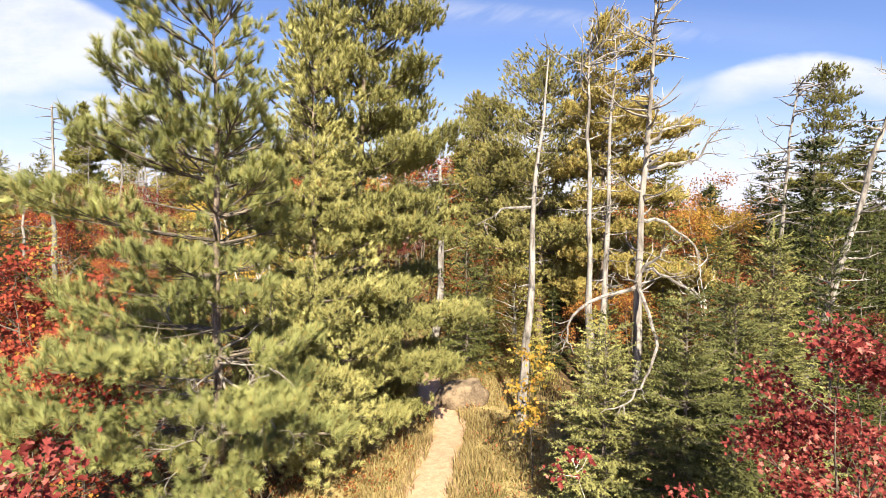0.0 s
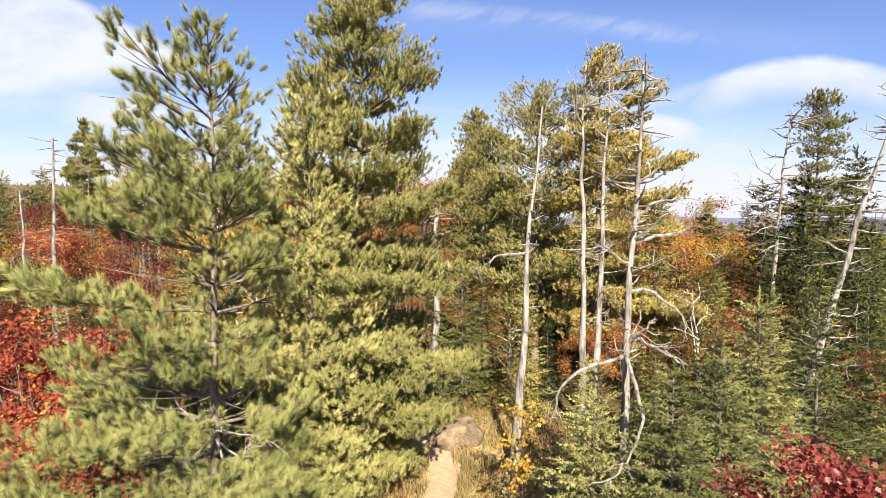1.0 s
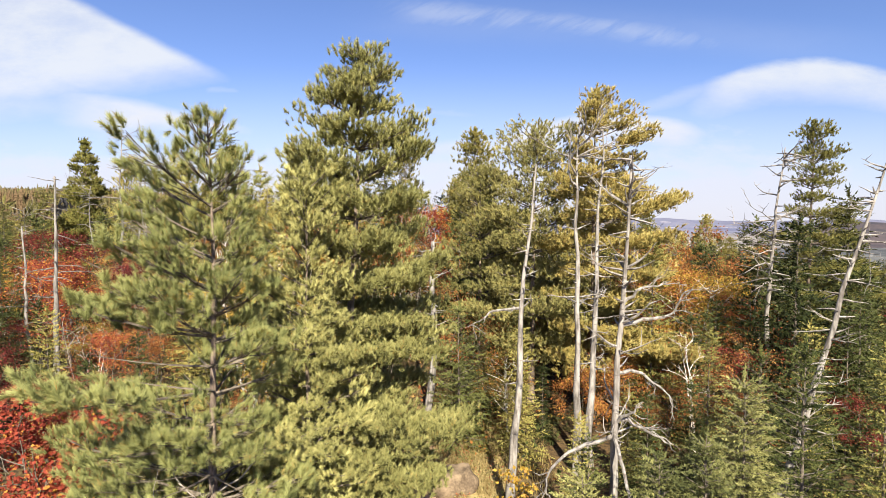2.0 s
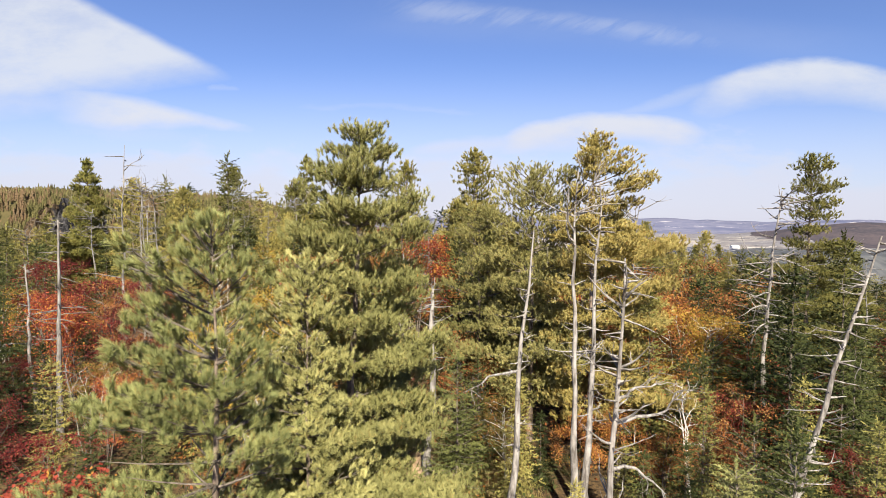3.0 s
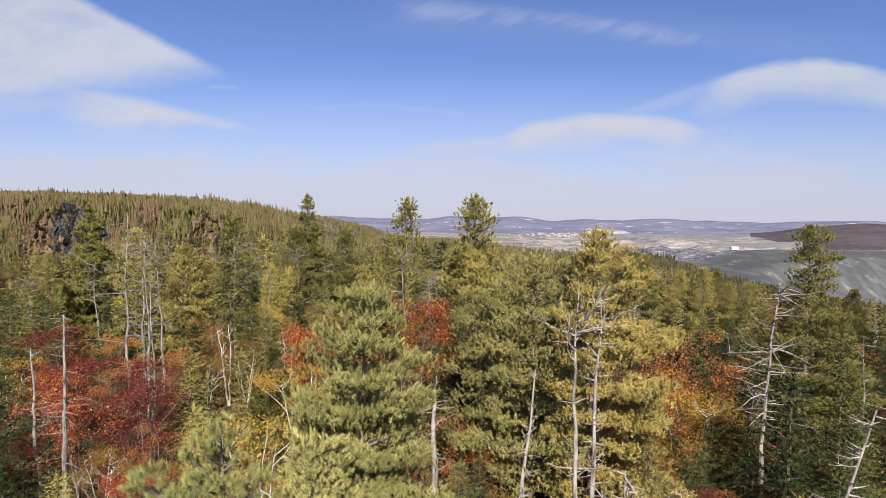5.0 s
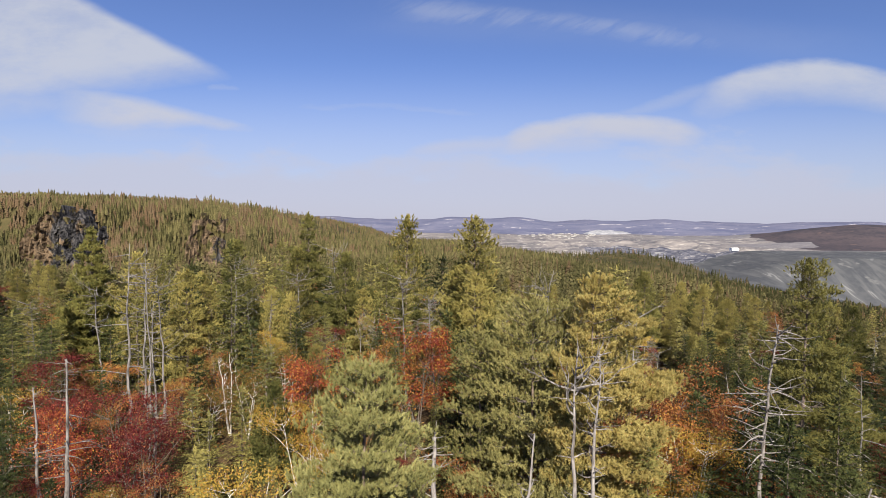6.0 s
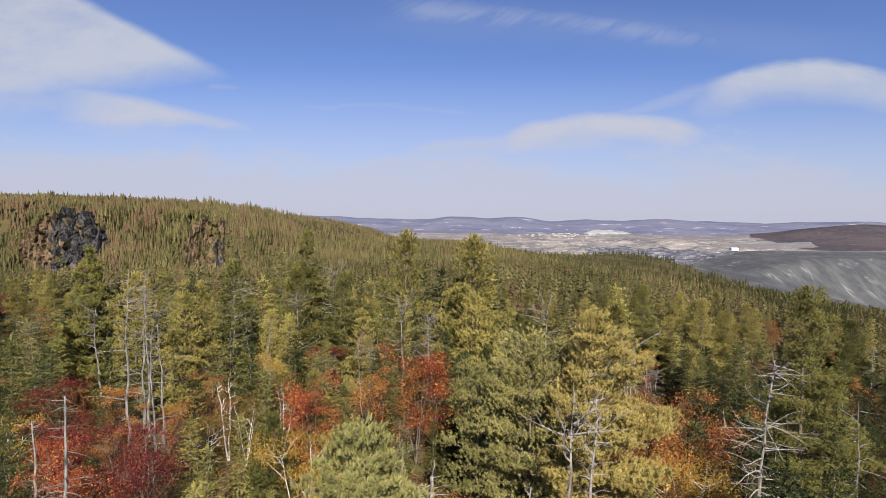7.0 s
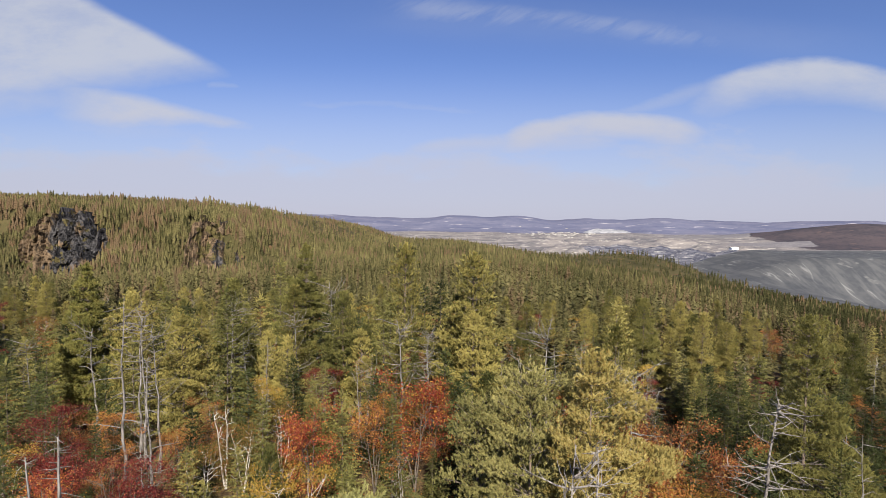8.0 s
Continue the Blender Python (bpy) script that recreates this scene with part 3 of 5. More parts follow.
def pine(label, height, base, radius, seed, needles, shoots, size=1.0, gap=0.5, per=5, thick=0.14, density=40, lean=(0, 0), power=0.75, lift=0.45, dead=0.0, skew=(0, 0), trunk=PINE_BARK, name="pine_tree", group="pine trees", sides=7, clumps=0.0, twigs=5, cluster=6, tight=0.13, inner=0.25, sag=0.10, width=0.42, upward=0.2, skirt=0.10, dead_low=0, shrink=0.3, pad=0.6):
    """A pine: whorls of long limbs, each a fan of upturned shoots in loose clusters, so that the crown stands in tiers."""
    rng = np.random.default_rng(seed)
    tree = thing(name, label, "tree", group)
    stem, wood, crown = Geo(), Geo(), Geo()
    path = trunk_path(height, lean, rng, 0.03)
    tube(stem, path, thick * (1 - np.linspace(0, 0.93, len(path))) * (1 + 0.35 * np.exp(-np.linspace(0, 9, len(path)))), sides)
    pos, way = [], []
    z = base
    while z < height - 0.15:
        t = (z - base) / (height - base)
        reach = radius * (1 - t) ** power * (0.6 + 0.4 * smooth(0.0, skirt, t)) + 0.14
        count = max(3, int(round(per * (1 - 0.25 * t))))
        first = rng.uniform(0, 6.28)
        whorl = rng.uniform(1 - clumps, 1.0 + 0.35 * clumps)
        for k in range(count):
            turn = first + k * 6.283 / count + rng.normal(0, 0.25)
            toward = np.array([math.cos(turn), math.sin(turn), 0.0])
            side = np.array([-toward[1], toward[0], 0.0])
            ln = reach * rng.uniform(0.62, 1.12) * whorl * (1 + float(toward[:2] @ np.array(skew)))
            up = lift * (0.05 + 1.25 * t ** 1.4) + rng.normal(0, 0.08)
            root = on_path(path, z + rng.normal(0, 0.06))
            s = np.linspace(0, 1, 6)
            sway = rng.normal(0, 0.10) * ln
            limb = root + toward * (ln * s)[:, None] + side * (sway * s ** 2)[:, None]
            limb[:, 2] += ln * (up * s + (0.22 - 0.15 * (1 - t)) * s ** 2 - sag * s)
            thin = thick * 0.30 * (1 - 0.5 * t) * (1 - 0.9 * s) + 0.006
            bare = rng.random() < dead
            if bare:
                tube(wood, limb[:4], thin[:4] * (0.9, 0.7, 0.5, 0.25), 5 if twigs else 3, False)
                continue
            tube(wood, limb if twigs else limb[::5], thin if twigs else thin[::5], 5 if twigs else 3, False)
            m = max(1, int(0.40 * ln * (ln + 0.35) * density / cluster + 0.7))
            q = inner + (1 - inner) * rng.random(m) ** 0.7
            q[0] = 1.0
            w = rng.uniform(-1, 1, m) * width * np.sin(np.pi * (0.12 + 0.80 * q)) * ln
            at = np.stack([np.interp(q, s, limb[:, c]) for c in range(3)], 1)
            ends = at + side * w[:, None] + toward * (0.25 * np.abs(w))[:, None]
            ends[:, 2] += 0.10 * np.abs(w) + rng.normal(0.03, 0.07, m) * min(1, ln)
            for e in range(min(twigs, m)):
                back = np.array([np.interp(max(0.1, q[e] - 0.25), s, limb[:, c]) for c in range(3)])
                tube(wood, np.stack([back, (back + ends[e]) / 2 - [0, 0, 0.03], ends[e]]), (0.012, 0.009, 0.005), 3, False)
            i = np.repeat(np.arange(m), cluster)
            out = toward * 0.7 + side * (w[i] / (0.3 * ln + 0.1))[:, None] * 0.6
            pos.append(ends[i] + rng.normal(0, tight * size, (len(i), 3)) * np.array([1, 1, pad]))
            way.append(out * rng.uniform(0.3, 1.0, (len(i), 1)) + np.array([0, 0, 1.0]) * rng.uniform(0.25 + upward, 1.1 + upward, (len(i), 1)) + rng.normal(0, 0.30, (len(i), 3)))
        z += gap * rng.uniform(0.75, 1.25) * (1 - shrink * t)
    tips = 8 * cluster
    back = np.linspace(0, 1, tips) * min(1.6, 0.16 * (height - base))
    turn = np.arange(tips) * 2.4
    out = np.stack([np.cos(turn), np.sin(turn), 0 * turn], 1) * (0.05 + 0.30 * back)[:, None]
    pos.append(np.array([on_path(path, height - b) for b in back]) + out * rng.uniform(0.3, 1.0, (tips, 1)))
    way.append(rng.normal(0, 0.22, (tips, 3)) + out * 1.2 + [0, 0, 1])
    pos, way = np.concatenate(pos), np.concatenate(way)
    scatter(crown, shoots, pos, way, size * rng.uniform(0.75, 1.2, len(pos)), rng)
    part("trunk", stem, trunk, tree, smooth=True)
    tagged(part("branchwork", wood, TWIG, tree), kind="stuff")
    part("crown", crown, needles, tree)
    for k in range(dead_low):
        twig = Geo()
        turn = rng.uniform(0, 6.283)
        crooked(twig, on_path(path, rng.uniform(0.8, 3.6)), (math.cos(turn), math.sin(turn) - 0.4, rng.uniform(-0.3, 0.3)), rng.uniform(1.0, 2.4), 0.026, rng, 2, 0.5, 0.0, 5, 3)
        part("dead_branch", twig, BARE_TWIG, tree, "bare grey dead branch")
    return tree


def spruce(label, height, radius, seed, needles, twigs, size=1.0, gap=0.26, per=8, base=0.25, droop=0.35, step=0.16, name="spruce_tree", group="spruce trees", lean=(0, 0), power=0.85, thick=0.07, fill=1.0, limbs=True):
    """A spruce or fir: a spire of drooping limbs with flat sprays."""
    rng = np.random.default_rng(seed)
    tree = thing(name, label, "tree", group)
    stem, wood, crown = Geo(), Geo(), Geo()
    path = trunk_path(height, lean, rng, 0.012)
    tube(stem, path, thick * (1 - np.linspace(0, 0.94, len(path))), 6)
    pos, way, big, up = [], [], [], []
    z = base
    while z < height - 0.12:
        t = (z - base) / (height - base)
        reach = radius * (1 - t) ** power * rng.uniform(0.82, 1.12) + 0.08
        count = max(4, int(round(per * (1 - 0.45 * t))))
        first = rng.uniform(0, 6.28)
        for k in range(count):
            turn = first + k * 6.283 / count + rng.normal(0, 0.2)
            ln = reach * rng.uniform(0.6, 1.15)
            toward = np.array([math.cos(turn), math.sin(turn), 0])
            side = np.array([-toward[1], toward[0], 0])
            root = on_path(path, z + rng.normal(0, 0.05))
            rise = 0.55 * t ** 1.5 - droop * (1 - t) + rng.normal(0, 0.06)
            s = np.linspace(0, 1, 4)
            limb = root + toward * (ln * s)[:, None] + np.array([0, 0, 1]) * (ln * (rise * s + 0.22 * s ** 2))[:, None]
            if limbs or k % 3 == 0:
                tube(wood, limb[:: 1 if limbs else 3], (0.016 * (1 - 0.8 * s) * (1 - 0.4 * t) + 0.003)[:: 1 if limbs else 3], 3, False)
            for q in np.linspace(0.18, 1.0, max(2, int(ln / step * fill) + 1)):
                at = np.array([np.interp(q, s, limb[:, c]) for c in range(3)])
                for hand in ((1, -1) if q < 0.98 else (0,)):
                    d = toward * 1.0 + side * hand * rng.uniform(0.5, 1.1) + np.array([0, 0, rise * 0.5 + rng.normal(0.05, 0.16)])
                    tl = (ln * (1.0 - q) * 0.5 + 0.20) * rng.uniform(0.7, 1.2)
                    for e in ((0, 0.5) if tl > 0.42 * size else (0,)):
                        pos.append(at + d * tl * e)
                        way.append(d + rng.normal(0, 0.12, 3))
                        big.append(size * rng.uniform(0.8, 1.2))
        z += gap * rng.uniform(0.75, 1.25) * (1 - 0.35 * t)
    for k in range(4):
        pos.append(path[-1] - np.array([0, 0, 0.10 * k]))
        way.append(np.array([rng.normal(0, 0.25), rng.normal(0, 0.25), 1.0]))
        big.append(size * 0.9)
    d = np.array(way)
    d /= np.linalg.norm(d, axis=1)[:, None]
    a = np.cross(np.array([0, 0, 1.0]) + 0.35 * d[:, [0, 1, 2]] * [1, 1, 0] + rng.normal(0, 0.25, d.shape), d)
    a /= np.linalg.norm(a, axis=1)[:, None]
    scatter(crown, twigs, pos, way, big, rng, np.stack([a, np.cross(d, a), d], axis=2))
    part("trunk", stem, TWIG, tree, smooth=True)
    tagged(part("branchwork", wood, TWIG, tree), kind="stuff")
    part("crown", crown, needles, tree)
    return tree


def crooked(geo, root, d, length, radius, rng, depth=1, curl=0.35, up=0.25, sides=5, many=3, k=7):
    """A bare crooked limb with forks; gathers its tips."""
    p, d = [np.array(root, float)], np.array(d, float) / np.linalg.norm(d)
    for _ in range(k - 1):
        d = d + rng.normal(0, curl * 0.5, 3) + np.array([0, 0, up * 0.25])
        d /= np.linalg.norm(d)
        p.append(p[-1] + d * length / (k - 1))
    p = np.array(p)
    tube(geo, p, radius * (1 - 0.88 * np.linspace(0, 1, k)) + 0.002, sides)
    tips = [(p[-1], d)]
    if depth > 0:
        for _ in range(many):
            i = int(rng.integers(2, k - 1))
            e = p[i] - p[i - 1]
            e = e / np.linalg.norm(e) + rng.normal(0, 0.65, 3)
            tips += crooked(geo, p[i], e, length * rng.uniform(0.3, 0.55), radius * 0.45, rng, depth - 1, curl, up, max(3, sides - 1), many, k)
    return tips


def snag(label, height, thick, seed, wood=SNAG, lean=(0, 0), first=0.15, stubs=30, reach=0.7, antlers=0, antler=1.5, wander=0.05, forks=1, up=0.1, broken=0.30, name="dead_tree", group="dead trees", arms=(), bough=(0.10, 0.24)):
    """A dead standing tree: a bleached tapering trunk with stubs and crooked bare limbs."""
    rng = np.random.default_rng(seed)
    tree = thing(name, label, "dead tree", group)
    stem = Geo()
    path = trunk_path(height, lean, rng, wander, 14)
    s = np.linspace(0, 1, 14)
    tube(stem, path, thick * (1 - (1 - broken * 0.5) * s) * (1 + 0.4 * np.exp(-s * 18)) * (1 + rng.normal(0, 0.05, 14)), 8)
    part("trunk", stem, wood, tree, smooth=True)
    for k in range(stubs):
        limbs = Geo()
        z = height * (first + (1 - first) * rng.random() ** 0.8)
        turn = rng.uniform(0, 6.283)
        d = np.array([math.cos(turn), math.sin(turn), rng.normal(0.05, 0.18)])
        ln = reach * rng.uniform(0.25, 1.25) * (1.15 - 0.55 * z / height)
        crooked(limbs, on_path(path, z), d, ln, thick * rng.uniform(*bough) + 0.004, rng, forks if ln > reach * 0.7 else 0, 0.22, up, 4, 2)
        part("branch", limbs, wood, tree)
    for arm in arms:
        limbs = Geo()
        p = np.array(arm, float)
        p[0] = on_path(path, p[0, 2])
        s = np.linspace(0, len(p) - 1, 4 * len(p) - 3)
        p = np.stack([np.interp(s, np.arange(len(p)), p[:, c]) for c in range(3)], 1)
        p[1:-1] = (p[:-2] + 2 * p[1:-1] + p[2:]) / 4 + rng.normal(0, 0.02, (len(p) - 2, 3))
        tube(limbs, p, thick * 0.34 * (1 - 0.85 * np.linspace(0, 1, len(p))), 6)
        for _ in range(5):
            i = int(rng.integers(len(p) // 3, len(p) - 1))
            crooked(limbs, p[i], (p[i] - p[i - 1]) / np.linalg.norm(p[i] - p[i - 1]) + rng.normal(0, 0.6, 3), rng.uniform(0.2, 0.6), thick * 0.09, rng, 1, 0.4, 0.0, 4, 2)
        part("branch", limbs, wood, tree)
    for k in range(antlers):
        limbs = Geo()
        z = height * rng.uniform(0.80, 0.99)
        turn = rng.uniform(0, 6.283)
        d = np.array([math.cos(turn), math.sin(turn), rng.uniform(0.25, 0.7)])
        crooked(limbs, on_path(path, z), d, antler * rng.uniform(0.7, 1.2), thick * 0.28, rng, 1, 0.4, 0.35, 5, 3)
        part("branch", limbs, wood, tree)
    return tree


def broadleaf(label, height, radius, seed, leaves, count, size, stems=1, wood=TWIG, thick=0.05, low=0.3, templates=None, spread=0.5, limb=9, name="maple_tree", group="maple trees", clump=0.30, flat=0.5, lean=(0, 0), many=3, bends=7):
    """A broad-leaved tree or sapling: stems, crooked limbs, and leaves in loose clumps round the twigs."""
    rng = np.random.default_rng(seed)
    tree = thing(name, label, "tree", group)
    stem, twigs, crown = Geo(), Geo(), Geo()
    tips = []
    for k in range(stems):
        turn = rng.uniform(0, 6.283)
        out = radius * spread * (0.15 if stems == 1 else rng.uniform(0.4, 1.0))
        h = height * rng.uniform(0.8, 0.97)
        path = trunk_path(h, (math.cos(turn) * out + lean[0], math.sin(turn) * out + lean[1]), rng, 0.04 * height / 5)
        tube(stem, path, thick * (1 - 0.9 * np.linspace(0, 1, len(path))), 6)
        for _ in range(limb):
            z = h * rng.uniform(low, 1.0)
            a = rng.uniform(0, 6.283)
            t = (z / h - low) / (1 - low)
            ln = radius * (0.35 + 0.75 * math.sin(math.pi * min(1, 0.25 + 0.7 * t))) * rng.uniform(0.55, 1.0)
            tips += crooked(twigs, on_path(path, z), (math.cos(a), math.sin(a), rng.uniform(0.25, 0.9)), ln, thick * 0.33, rng, 1, 0.35, 0.2, 4, many, bends)
        tips.append((path[-1], np.array([0, 0, 1.0])))
    if count:
        pick = rng.integers(0, len(tips), count)
        p = np.array([tips[i][0] for i in pick]) + rng.normal(0, clump, (count, 3)) * np.array([1, 1, 0.6])
        d = np.array([tips[i][1] for i in pick]) * 0.5 + rng.normal(0, 0.7, (count, 3)) - np.array([0, 0, flat])
        d /= np.linalg.norm(d, axis=1)[:, None]
        face = np.array([0.15, -0.35, 1.0]) + rng.normal(0, 0.65, (count, 3))
        a = np.cross(face, d)
        a /= np.linalg.norm(a, axis=1)[:, None] + 1e-9
        scatter(crown, templates or SIMPLE, p, d, size * rng.uniform(0.6, 1.25, count), rng, np.stack([a, np.cross(d, a), d], axis=2))
    part("trunk", stem, wood, tree, smooth=True)
    tagged(part("branchwork", twigs, wood, tree), kind="stuff")
    part("crown", crown, leaves, tree)
    return tree


def stand(tree, x, y, turn=0.0, size=1.0):
    tree.matrix_basis = put(x, y, turn, size)
    return tree


# the pines beside the trail
stand(pine("young red pine with long grey-green needle tufts beside the trail", 11.1, 1.4, 3.3, 11, RED_PINE_NEEDLES, LONG_SHOOTS, 1.08, 0.62, 8, 0.12, 26, power=0.72, lift=0.55, dead=0.12, skew=(-0.25, -0.10), clumps=0.3, cluster=2, tight=0.10, twigs=12, upward=0.25, inner=0.25, dead_low=22), -4.35, 10.8)
stand(pine("dense yellow-green white pine in tiers beside the trail", 13.5, 1.3, 3.35, 12, PINE_NEEDLES, SHORT_SHOOTS, 1.15, 1.15, 11, 0.17, 120, lean=(0.5, 0), power=0.58, lift=0.22, skew=(0.04, -0.12), clumps=0.25, cluster=15, tight=0.17, inner=0.12, twigs=4, upward=0.5, skirt=0.30, shrink=0.5, pad=0.45, sag=0.04), -2.4, 14.6)
stand(pine("slim yellow-green pine among larger pines", 10.3, 0.7, 1.7, 13, PINE_NEEDLES, SHORT_SHOOTS, 1.15, 0.50, 6, 0.09, 70, power=0.55, lift=0.55, cluster=7), -2.85, 12.6)

# dead trees behind the spruces
stand(snag("bleached dead pine trunk with long crooked low limbs", 10.5, 0.125, 21, SNAG, (0.35, 0.0), 0.42, 58, 0.95, 2, 0.9, 0.03, up=0.15, arms=(
    ((0, 0, 4.9), (-0.65, -0.2, 4.75), (-1.25, -0.4, 4.45), (-1.35, -0.45, 4.0), (-1.2, -0.45, 3.75)),
    ((0, 0, 5.0), (0.1, -0.6, 4.5), (0.15, -1.0, 4.0), (-0.15, -1.2, 3.5), (-0.45, -1.3, 3.1), (-0.9, -1.2, 2.9)),
    ((0, 0, 5.2), (0.35, -0.3, 5.5), (0.5, -0.4, 5.65)),
    ((0, 0, 5.3), (0.6, -0.1, 5.15), (1.15, 0.0, 4.8), (1.4, 0.1, 4.55)),
    ((0, 0, 6.2), (0.7, 0.2, 6.2), (1.2, 0.2, 5.75), (1.45, 0.2, 5.4)),
    ((0, 0, 7.15), (0.8, 0.1, 7.25), (1.25, 0.1, 7.35), (1.4, 0.0, 7.75), (1.6, 0.0, 7.85)),
    ((0, 0, 7.6), (0.6, -0.1, 7.9), (1.15, -0.1, 8.05)),
)), 3.6, 10.75)
stand(snag("straight bleached dead trunk with short stubs", 10.9, 0.14, 22, SNAG, (0.75, 0.2), 0.25, 44, 0.6, 0, 1, 0.035, arms=(((0, 0, 6.5), (-0.6, -0.2, 6.5), (-0.95, -0.3, 6.15), (-1.25, -0.3, 6.05)),)), 2.35, 16.7)
stand(snag("tall grey dead pine with stubs and a bent trunk", 12.6, 0.15, 23, SNAG, (0.35, 0.1), 0.2, 80, 0.95, 1, 1.0, 0.05), 5.75, 20.4)
stand(snag("dead pine with antler-like bare limbs at its top", 13.0, 0.15, 24, SNAG, (0.0, 0.2), 0.35, 24, 1.1, 8, 1.9, 0.05, up=0.2), 5.15, 19.7)
stand(snag("short broken dead trunk with long side limbs", 8.0, 0.17, 25, SNAG, (0.1, 0.0), 0.55, 26, 1.5, 0, 1, 0.05, broken=0.9), -0.25, 23.2)
stand(snag("leaning grey dead spruce with thin bare limbs", 10.9, 0.13, 26, SNAG, (3.3, 0.2), 0.25, 70, 0.9, 0, 1, 0.025), 7.8, 13.2)
stand(snag("dead pine with many long drooping bare limbs", 12.9, 0.15, 27, SNAG, (0.6, 0), 0.40, 66, 2.7, 3, 1.6, 0.05, 2, -0.05, bough=(0.14, 0.30)), 15.8, 26.5)

stand(snag("straight grey dead spar with short spiky stubs", 10.5, 0.15, 28, GREY_SNAG, (0.15, 0), 0.30, 46, 1.5, 0, 1, 0.02, 1, -0.05, 0.5, bough=(0.08, 0.20)), -17.2, 25.0)
stand(snag("thin grey dead spar above red brush", 7.9, 0.12, 29, GREY_SNAG, (-0.4, 0), 0.25, 30, 1.5, 0, 1, 0.03, 1, 0.0, 0.5, bough=(0.08, 0.20)), -20.4, 28.0)

# pines past the dead trees
stand(pine("tall sparse golden pine with flat side boughs", 14.9, 3.0, 4.4, 31, GOLD_NEEDLES, MID_SHOOTS, 1.0, 1.2, 9, 0.16, 80, power=0.80, lift=0.24, dead=0.08, skew=(0.34, -0.15), clumps=0.35, cluster=14, pad=0.45, shrink=0.55, sag=0.10, tight=0.21), 7.1, 25.2)
stand(pine("flat-topped pine with a bare lower trunk", 13.3, 2.4, 3.2, 32, GREY_PINE, MID_SHOOTS, 1.0, 1.1, 9, 0.16, 54, power=0.36, lift=0.45, dead=0.05, clumps=0.35, cluster=16, pad=0.65, sag=0.02, tight=0.25), 4.6, 27.0)
stand(pine("grey-green pine with an open rounded crown", 11.2, 2.4, 2.3, 33, GREY_PINE, MID_SHOOTS, 1.0, 1.1, 8, 0.15, 52, power=0.5, lift=0.45, dead=0.05, clumps=0.35, cluster=16, pad=0.65, sag=0.02, tight=0.25), 2.2, 28.5)
stand(pine("tall pine with a ragged dark green top", 15.9, 4.2, 3.4, 34, FIR_NEEDLES, MID_SHOOTS, 1.1, 1.05, 9, 0.17, 62, power=0.68, lift=0.38, dead=0.14, skew=(0.22, -0.1), clumps=0.5, cluster=14, pad=0.5, tight=0.23, shrink=0.4), 23.0, 34.6)
stand(pine("old white pine with tiered boughs and a bare lower trunk", 16.8, 5.5, 3.6, 35, FIR_NEEDLES, FAR_SHOOTS, 1.1, 0.80, 9, 0.18, 42, power=0.85, lift=0.30, dead=0.12, clumps=0.55, cluster=6, pad=0.8, twigs=0), -14.9, 62.5)
stand(pine("old white pine in full tiers of olive boughs", 15.6, 1.0, 3.7, 36, OLD_PINE, FAR_SHOOTS, 1.1, 0.75, 10, 0.18, 56, power=0.85, lift=0.26, dead=0.06, clumps=0.5, cluster=6, pad=0.8, twigs=0), -32.6, 52.0)


# ---- spruces, maples and saplings by the trail ----
for x, y, h, r, seed, mat in ((4.3, 9.9, 4.9, 1.35, 41, SPRUCE_NEEDLES), (5.3, 10.2, 5.2, 1.25, 42, SPRUCE_NEEDLES), (6.7, 11.5, 6.0, 1.4, 43, SPRUCE_NEEDLES), (3.0, 10.4, 4.2, 1.2, 44, SPRUCE_NEEDLES)):
    stand(spruce("dense young spruce with drooping grey-green boughs", h, r, seed, mat, SPRUCE_TWIGS, 1.12, 0.26, 10, step=0.13, group="young spruces"), x, y)
DONE = [(4.3, 9.9, 1), (5.3, 10.2, 1), (6.7, 11.5, 1), (3.0, 10.4, 1), (-4.35, 10.8, 2.2), (-2.4, 14.6, 2.2), (7.1, 25.2, 1.5), (4.6, 27, 1.5), (5.4, 20, 1.2), (2.35, 16.7, 1), (-32.6, 52.0, 3.0), (-31.0, 49.0, 2.0), (-29.5, 46.5, 1.5), (-14.9, 62.5, 2.5), (-14.2, 59.0, 2.0)]
tree = stand(spruce("dark green balsam fir with whorled boughs", 5.6, 1.5, 45, BALSAM_NEEDLES, SPRUCE_TWIGS, 1.35, 0.32, 7, 0.2, 0.15, 0.24, "fir_tree", "fir trees"), 0.9, 21.5)
for x, y, turn, size in ((8.7, 12.6, 40, 1.12), (3.7, 12.6, 100, 0.75), (1.9, 24.5, 150, 0.8), (9.3, 15.5, 200, 1.0)):
    copy_thing(tree, put(x, y, turn, size / tree.scale.x))
    DONE.append((x, y, 1))

stand(broadleaf("small red maple with sparse crimson leaves", 5.3, 1.2, 51, CRIMSON, 7000, 0.066, 3, TWIG, 0.03, 0.2, LOBED, 0.5, 8, clump=0.15), 4.55, 6.3)
stand(broadleaf("low red maple sapling with pinkish crimson leaves", 3.1, 0.8, 52, CRIMSON, 1300, 0.08, 3, TWIG, 0.02, 0.35, LOBED, 0.7, 6, clump=0.16), 3.0, 6.3)
stand(broadleaf("dark red maple sapling with large leaves", 4.2, 0.85, 53, CRIMSON, 1000, 0.10, 2, TWIG, 0.025, 0.3, LOBED, 0.5, 7, clump=0.15), -4.3, 5.5)
stand(broadleaf("scarlet maple behind the pine boughs", 4.9, 1.7, 54, RUBY, 6500, 0.10, 3, TWIG, 0.04, 0.25, LOBED, 0.6, 9, clump=0.2), -8.4, 12.2)
